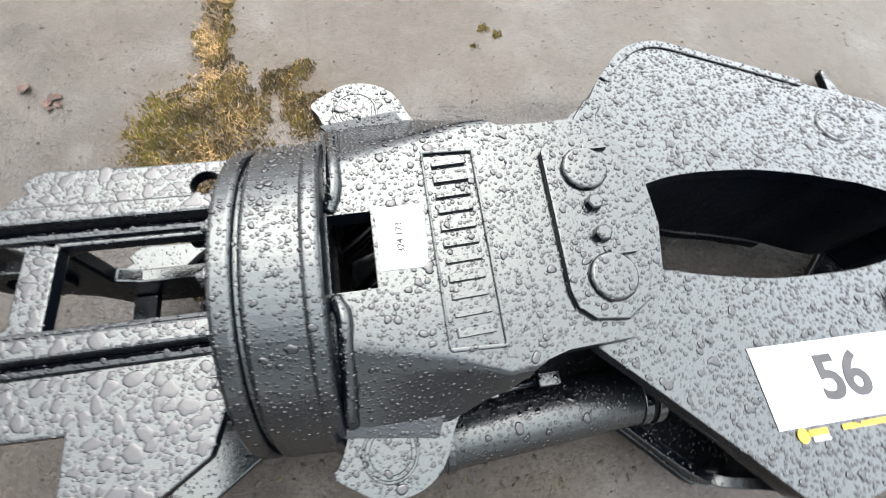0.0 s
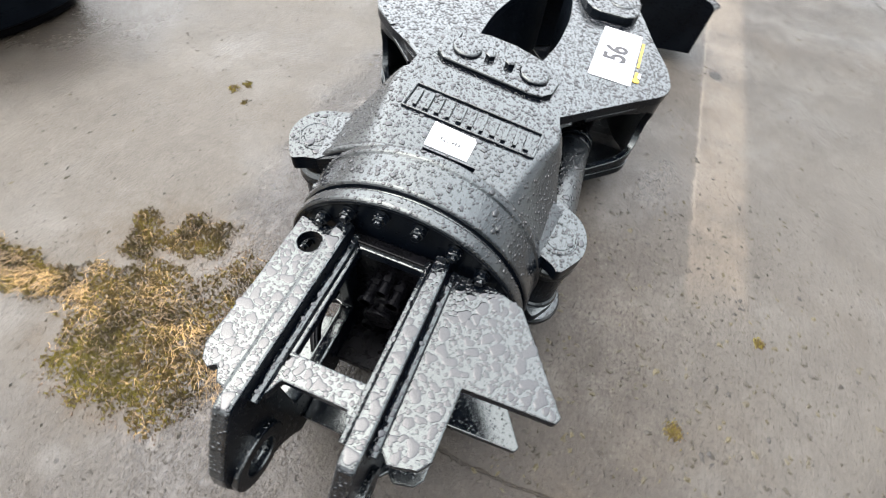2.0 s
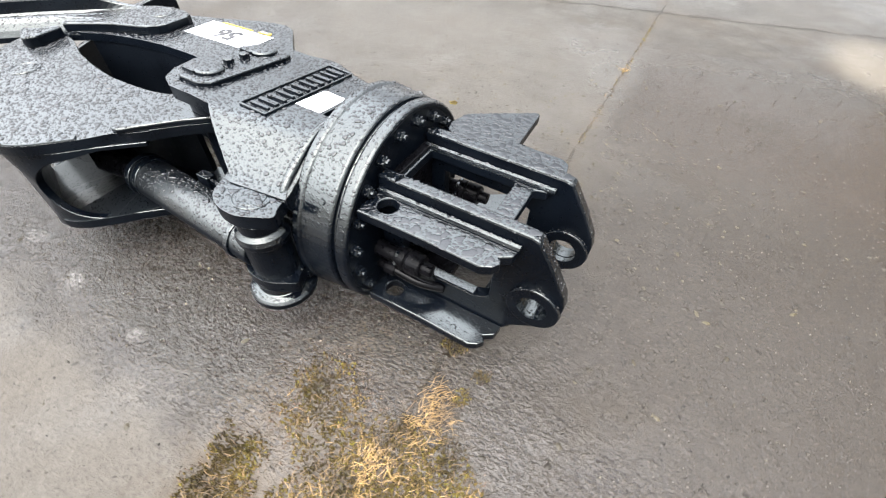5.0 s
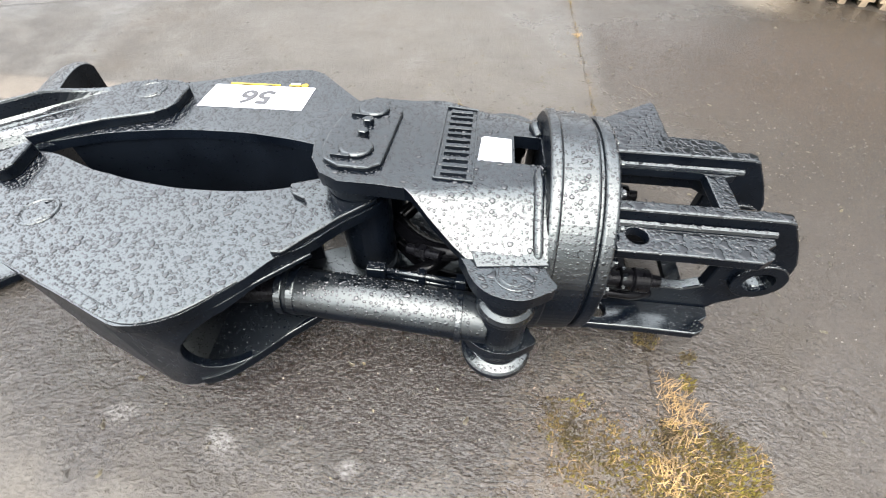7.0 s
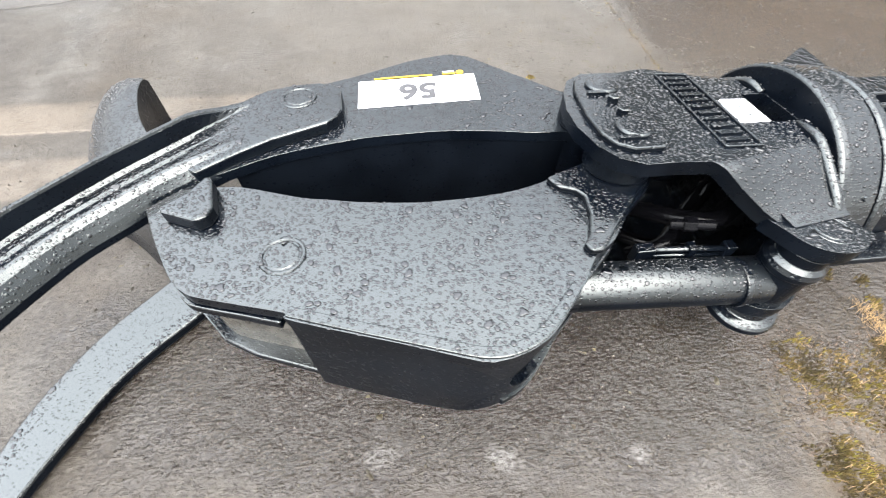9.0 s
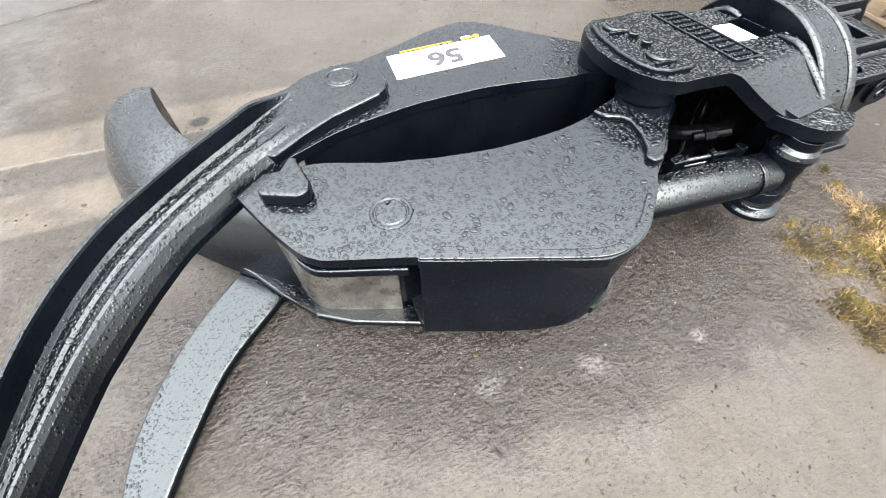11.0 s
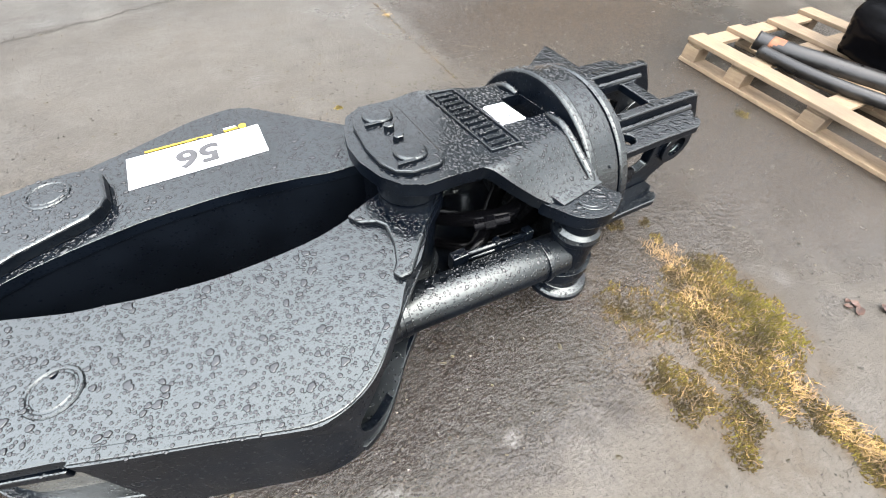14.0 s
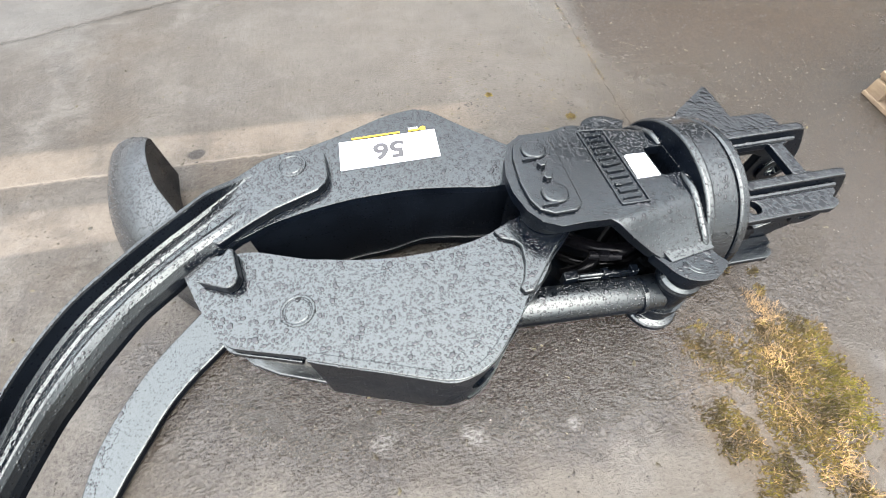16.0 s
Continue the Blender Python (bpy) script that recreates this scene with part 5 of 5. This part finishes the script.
def neighbour():
    """The curved blade of another attachment that stands behind."""
    bm = B()
    wall(bm, curve_pts([(-0.02, -2.08), (-0.1, -2.2), (-0.14, -2.38), (-0.1, -2.6), (0.0, -2.8)], 6), 0.0, 0.22, 0.03)
    blade = part("attachment_blade", bm, PAINT, None, bevel=0.006)
    tagged(blade, "curved black steel blade of another attachment", "attachment")
    outline = curve_pts([(-0.2, -2.28), (-0.36, -2.14), (-0.54, -2.06), (-0.74, -2.03), (-0.9, -2.08), (-1.02, -2.35), (-1.05, -2.95), (-0.6, -3.05), (-0.3, -2.95)], 4, closed=True)
    body = part("hood", plate(B(), outline, 0.04, 0.42), PAINT, blade, "rounded black steel hood", bevel=0.07, seg=5)
    for p in body.data.polygons:
        p.use_smooth = True
    body.data.set_sharp_from_angle(angle=radians(50))
    part("foot_rim", plate(B(), [(x * 0.985 - 0.01, y - 0.03) for x, y in outline], 0.0, 0.05), DARK, blade, bevel=0.006)
    for x, y in ((-0.42, -2.32), (-0.68, -2.3)):
        bm = turned(B(), [(0.415, 0.0), (0.415, 0.05), (0.44, 0.05), (0.446, 0.044), (0.446, 0.0)], "z", (x, y, 0), 28)
        part("cap", bm, PAINT, blade, bevel=0.003)
    bm = B()
    pipe(bm, [(-0.3, -2.5, 0.43), (-0.45, -2.48, 0.45), (-0.65, -2.45, 0.45), (-0.8, -2.55, 0.43)], 0.022, 12, 6)
    part("hose", bm, RUBBER, blade, "black rubber hose over the hood", smooth=True)


neighbour()


# ---- moss, straw and grit ----
CLUMPS = [(0.40, -0.60, 0.10, 1), (0.33, -0.68, 0.13, 1), (0.24, -0.72, 0.11, 1), (0.40, -0.72, 0.09, 1), (0.31, -0.5, 0.10, 0.9), (0.40, -0.48, 0.08, 1), (0.22, -0.6, 0.08, 0.7), (0.0, -0.73, 0.06, 1),
          (-0.03, -0.66, 0.05, 0.8), (0.07, -0.84, 0.055, 1), (0.02, -0.89, 0.04, 1), (0.1, -0.48, 0.11, 0.5), (0.04, -0.43, 0.08, 0.4), (0.26, -0.85, 0.07, 1), (0.29, -0.96, 0.045, 1), (0.3, -1.05, 0.045, 1),
          (0.295, -1.0, 0.045, 1), (0.29, -1.1, 0.045, 1), (0.28, -1.16, 0.045, 1), (0.28, -1.23, 0.045, 0.8), (0.275, -1.3, 0.045, 0.8), (0.265, -1.37, 0.045, 1), (0.26, -1.44, 0.05, 1), (0.25, -1.51, 0.05, 0.9), (0.24, -1.58, 0.05, 0.9), (0.39, -0.194, 0.02, 0.8), (0.38, -0.285, 0.028, 0.7), (0.28, -0.157, 0.03, 0.5), (-0.66, -1.068, 0.02, 0.7), (-0.709, -1.032, 0.016, 0.7), (-0.626, -0.962, 0.012, 0.6)]
STRAY = [(1.418, 0.11, 0.03), (0.0, 0.778, 0.022), (-0.36, 1.01, 0.014)]
random.seed(21)


def mottle(x, y):
    return noise.noise(Vector((x * 13, y * 13, 3.0))) + 0.7 * noise.noise(Vector((x * 37, y * 37, 1.0)))


def density(x, y):
    best = 0.0
    wx, wy = x, y
    x += 0.035 * noise.noise(Vector((wx * 9, wy * 9, 7.0))) + 0.015 * noise.noise(Vector((wx * 30, wy * 30, 2.0)))
    y += 0.035 * noise.noise(Vector((wx * 9, wy * 9, 17.0))) + 0.015 * noise.noise(Vector((wx * 30, wy * 30, 12.0)))
    for cx, cy, r, w in CLUMPS:
        d = math.hypot(x - cx, y - cy) / r
        if d < 1.5:
            best = max(best, w * min(1.0, (1.5 - d) / 0.75))
    return best + 0.6 * mottle(x, y) * min(1.0, best * 3) - 0.2


def tuft(bm, x, y, r, h, k=4):
    a0 = random.uniform(0, 6.28)
    t = bm.verts.new((x + random.uniform(-r, r), y + random.uniform(-r, r), h))
    ring = [bm.verts.new((x + r * random.uniform(0.5, 1.3) * math.cos(a0 + 6.283 * i / k), y + r * random.uniform(0.5, 1.3) * math.sin(a0 + 6.283 * i / k), -0.001)) for i in range(k)]
    for i in range(k):
        bm.faces.new((ring[i - 1], ring[i], t))


def moss_bed():
    olive, bright, earth = B(), B(), B()
    for _ in range(160000):
        x, y = random.uniform(-0.75, 0.58), random.uniform(-1.7, -0.1)
        d = density(x, y)
        if d < random.uniform(-0.02, 0.85):
            if d > random.uniform(-0.19, 0.9):
                tuft(earth, x, y, random.uniform(0.001, 0.0045), random.uniform(0.001, 0.004))
            continue
        sunny = math.exp(-(((x - 0.42) / 0.085) ** 2 + ((y + 0.72) / 0.1) ** 2)) + 0.7 * math.exp(-(((x - 0.45) / 0.04) ** 2 + ((y + 0.58) / 0.1) ** 2)) + (0.25 if y < -0.95 else 0.16)
        tuft(bright if random.random() < sunny + 0.35 * mottle(x + 3, y) else olive, x, y, random.uniform(0.0012, 0.0042), random.uniform(0.004, 0.014))
    for cx, cy, r in STRAY:
        for _ in range(int(24000 * r)):
            x, y = random.gauss(cx, r * 0.5), random.gauss(cy, r * 0.5)
            tuft(random.choice((bright, olive, earth)), x, y, random.uniform(0.001, 0.0034), random.uniform(0.002, 0.007))
    for _ in range(420):
        y = random.uniform(1.0, 2.7)
        if mottle(0.0, y * 0.5) > -0.25:
            tuft(random.choice((bright, olive, earth, earth)), 0.277 + random.gauss(0, 0.006), y, random.uniform(0.001, 0.004), random.uniform(0.002, 0.007))
    tagged(part("silt", earth, EARTH, None), "damp brown silt crumbs between the moss", "silt", kind="stuff")
    tagged(part("moss", olive, MOSS, None), "olive brown moss patch growing on the concrete", "moss", kind="stuff")
    tagged(part("bright_moss", bright, BRIGHT_MOSS, None), "yellow-green moss along the edge of patch", "moss", kind="stuff")


def stalk(bm, x, y, a, ln, w, z):
    d, s = Vector((math.cos(a), math.sin(a), 0)), Vector((-math.sin(a), math.cos(a), 0))
    p = Vector((x, y, z))
    mid = p + d * ln * 0.5 + s * random.uniform(-0.1, 0.1) * ln + Vector((0, 0, random.uniform(0.0, 0.01)))
    end = p + d * ln + s * random.uniform(-0.2, 0.2) * ln + Vector((0, 0, random.uniform(-0.006, 0.006)))
    va = [bm.verts.new(p + s * w), bm.verts.new(p - s * w), bm.verts.new(mid - s * w), bm.verts.new(mid + s * w), bm.verts.new(end)]
    vb = [bm.verts.new(p - Vector((0, 0, w))), bm.verts.new(mid - Vector((0, 0, w)))]
    bm.faces.new(va[:4])
    bm.faces.new((va[3], va[2], va[4]))
    bm.faces.new((va[0], va[3], vb[1], vb[0]))
    bm.faces.new((va[1], vb[0], vb[1], va[2]))


def straw_bed():
    pale, old = B(), B()
    heaps = [(0.335, -0.36, 0.045, 130, 0.6), (0.305, -0.305, 0.03, 60, 0.5), (0.27, -0.53, 0.045, 110, 1.2), (0.28, -0.875, 0.035, 90, -0.4), (0.19, -0.88, 0.03, 30, -0.6), (0.29, -0.965, 0.03, 60, -0.7), (0.3, -1.05, 0.035, 70, -0.7),
             (0.285, -1.13, 0.035, 60, -0.8), (0.27, -1.27, 0.04, 50, -1.2), (0.255, -1.4, 0.045, 70, -1.3), (0.235, -1.56, 0.045, 50, -1.5), (0.28, -1.2, 0.05, 60, -1.0), (0.26, -1.33, 0.05, 60, -1.3), (0.25, -1.48, 0.05, 60, -1.3), (0.3, -1.0, 0.04, 50, -0.8), (0.3, -0.42, 0.05, 60, 1.0), (0.24, -0.63, 0.06, 60, 2.0), (0.2, -0.7, 0.06, 60, 2.2), (0.33, -0.78, 0.06, 40, 0.4)]
    for cx, cy, spread, many, way in heaps:
        for _ in range(many):
            x, y = random.gauss(cx, spread * 0.6), random.gauss(cy, spread * 0.6)
            stalk(pale if random.random() < 0.75 else old, x, y, way + random.gauss(0, 0.8), random.uniform(0.012, 0.05), random.uniform(0.0004, 0.0008), random.uniform(0.006, 0.016))
    for _ in range(9000):
        x, y = random.uniform(-0.12, 0.52), random.uniform(-1.65, -0.28)
        if density(x, y) > random.uniform(0.1, 1.5):
            stalk(pale if random.random() < 0.25 + 0.3 * mottle(x, y + 5) else old, x, y, random.uniform(0, 6.283), random.uniform(0.006, 0.03), random.uniform(0.0004, 0.0008), random.uniform(0.004, 0.012))
    for _ in range(70):
        y = random.uniform(1.0, 2.5)
        stalk(old, 0.275 + random.gauss(0, 0.012), y, random.uniform(0, 6.28), random.uniform(0.006, 0.02), 0.0007, 0.002)
    for _ in range(34):
        stalk(pale, 0.277 + random.gauss(0, 0.018), 1.848 + random.gauss(0, 0.012), random.uniform(0, 6.28), random.uniform(0.01, 0.03), 0.0009, 0.003)
    tagged(part("dead_grass", pale, STRAW, None), "yellow dead grass stalks heaped on the moss", "dead grass", kind="stuff")
    tagged(part("old_grass", old, OLD_STRAW, None), "brown rotted grass bits strewn over moss", "dead grass", kind="stuff")


def leaf(x, y, size, turn):
    bm = B()
    n = 6
    rows = []
    for i in range(n + 1):
        u = i / n
        w = size * 0.42 * math.sin(math.pi * min(1.0, u * 0.92 + 0.05)) * random.uniform(0.75, 1.1)
        lift = size * 0.35 * (u - 0.4) ** 2 + 0.003
        rows.append([bm.verts.new(((u - 0.5) * size, k * w, lift + abs(k) * w * random.uniform(0.3, 0.7) + dz)) for k, dz in ((-1, 0), (0, -0.001), (1, 0), (0, -0.003))])
    for a, b in zip(rows, rows[1:]):
        for k in range(4):
            bm.faces.new((a[k], a[(k + 1) % 4], b[(k + 1) % 4], b[k]))
    bmesh.ops.transform(bm, matrix=pose(x, y, 0, 0, 0, turn), verts=bm.verts)
    tagged(part("dead_leaf", bm, RED_LEAF, None), "curled reddish brown dead leaf on the concrete", "leaf", group="dead leaves")


def grit():
    bm = B()
    for i in range(10500):
        x, y = (random.uniform(-2.6, 2.2), random.uniform(-1.8, 2.6)) if i < 7000 else (random.uniform(0.4, 2.2), random.uniform(-0.4, 2.5))
        r = 0.0012 + 0.004 * random.random() ** 4
        vs = [bm.verts.new((x + r * a * random.uniform(0.6, 1.4), y + r * b * random.uniform(0.6, 1.4), max(-0.001, r * c))) for a, b, c in ((1, 0, 0), (-0.5, 0.87, 0), (-0.5, -0.87, 0), (0, 0, 1.1))]
        for f in ((0, 1, 3), (1, 2, 3), (2, 0, 3)):
            bm.faces.new([vs[k] for k in f])
    ob = part("grit", bm, CRUMB, None)
    tagged(ob, "dark grit and crumbs scattered over the concrete", "grit", kind="stuff")


def flakes():
    """Trodden bits of dirt, thickest beside the grapple."""
    bm = B()
    for _ in range(3300):
        if random.random() < 0.6:
            x, y = random.gauss(-0.1, 0.6), random.gauss(0.85, 0.4)
        else:
            x, y = random.uniform(-2.4, 1.8), random.uniform(-1.7, 2.4)
        if -0.6 < x < 0.6 and abs(y) < 0.3:
            continue
        r = 0.0025 + 0.007 * random.random() ** 3
        a = random.uniform(0, 6.28)
        top = bm.verts.new((x, y, r * 0.5))
        k = 6
        ring = []
        for i in range(k):
            q = r * random.uniform(0.4, 1.3)
            u, v = 1.6 * q * math.cos(6.283 * i / k), q * math.sin(6.283 * i / k)
            ring.append(bm.verts.new((x + u * math.cos(a) - v * math.sin(a), y + u * math.sin(a) + v * math.cos(a), -0.0005)))
        for i in range(k):
            bm.faces.new((ring[i - 1], ring[i], top))
    tagged(part("dirt_flakes", bm, FLAKE, None), "dark brown dirt flakes trodden onto the concrete", "dirt", kind="stuff")


moss_bed()
straw_bed()
flakes()
for lx, ly, size, turn in ((0.728, -0.813, 0.04, 20), (0.745, -0.79, 0.032, 100), (0.715, -0.785, 0.026, -50), (0.735, -0.77, 0.02, 10), (0.816, -0.853, 0.04, 60)):
    leaf(lx, ly, size, turn)
grit()
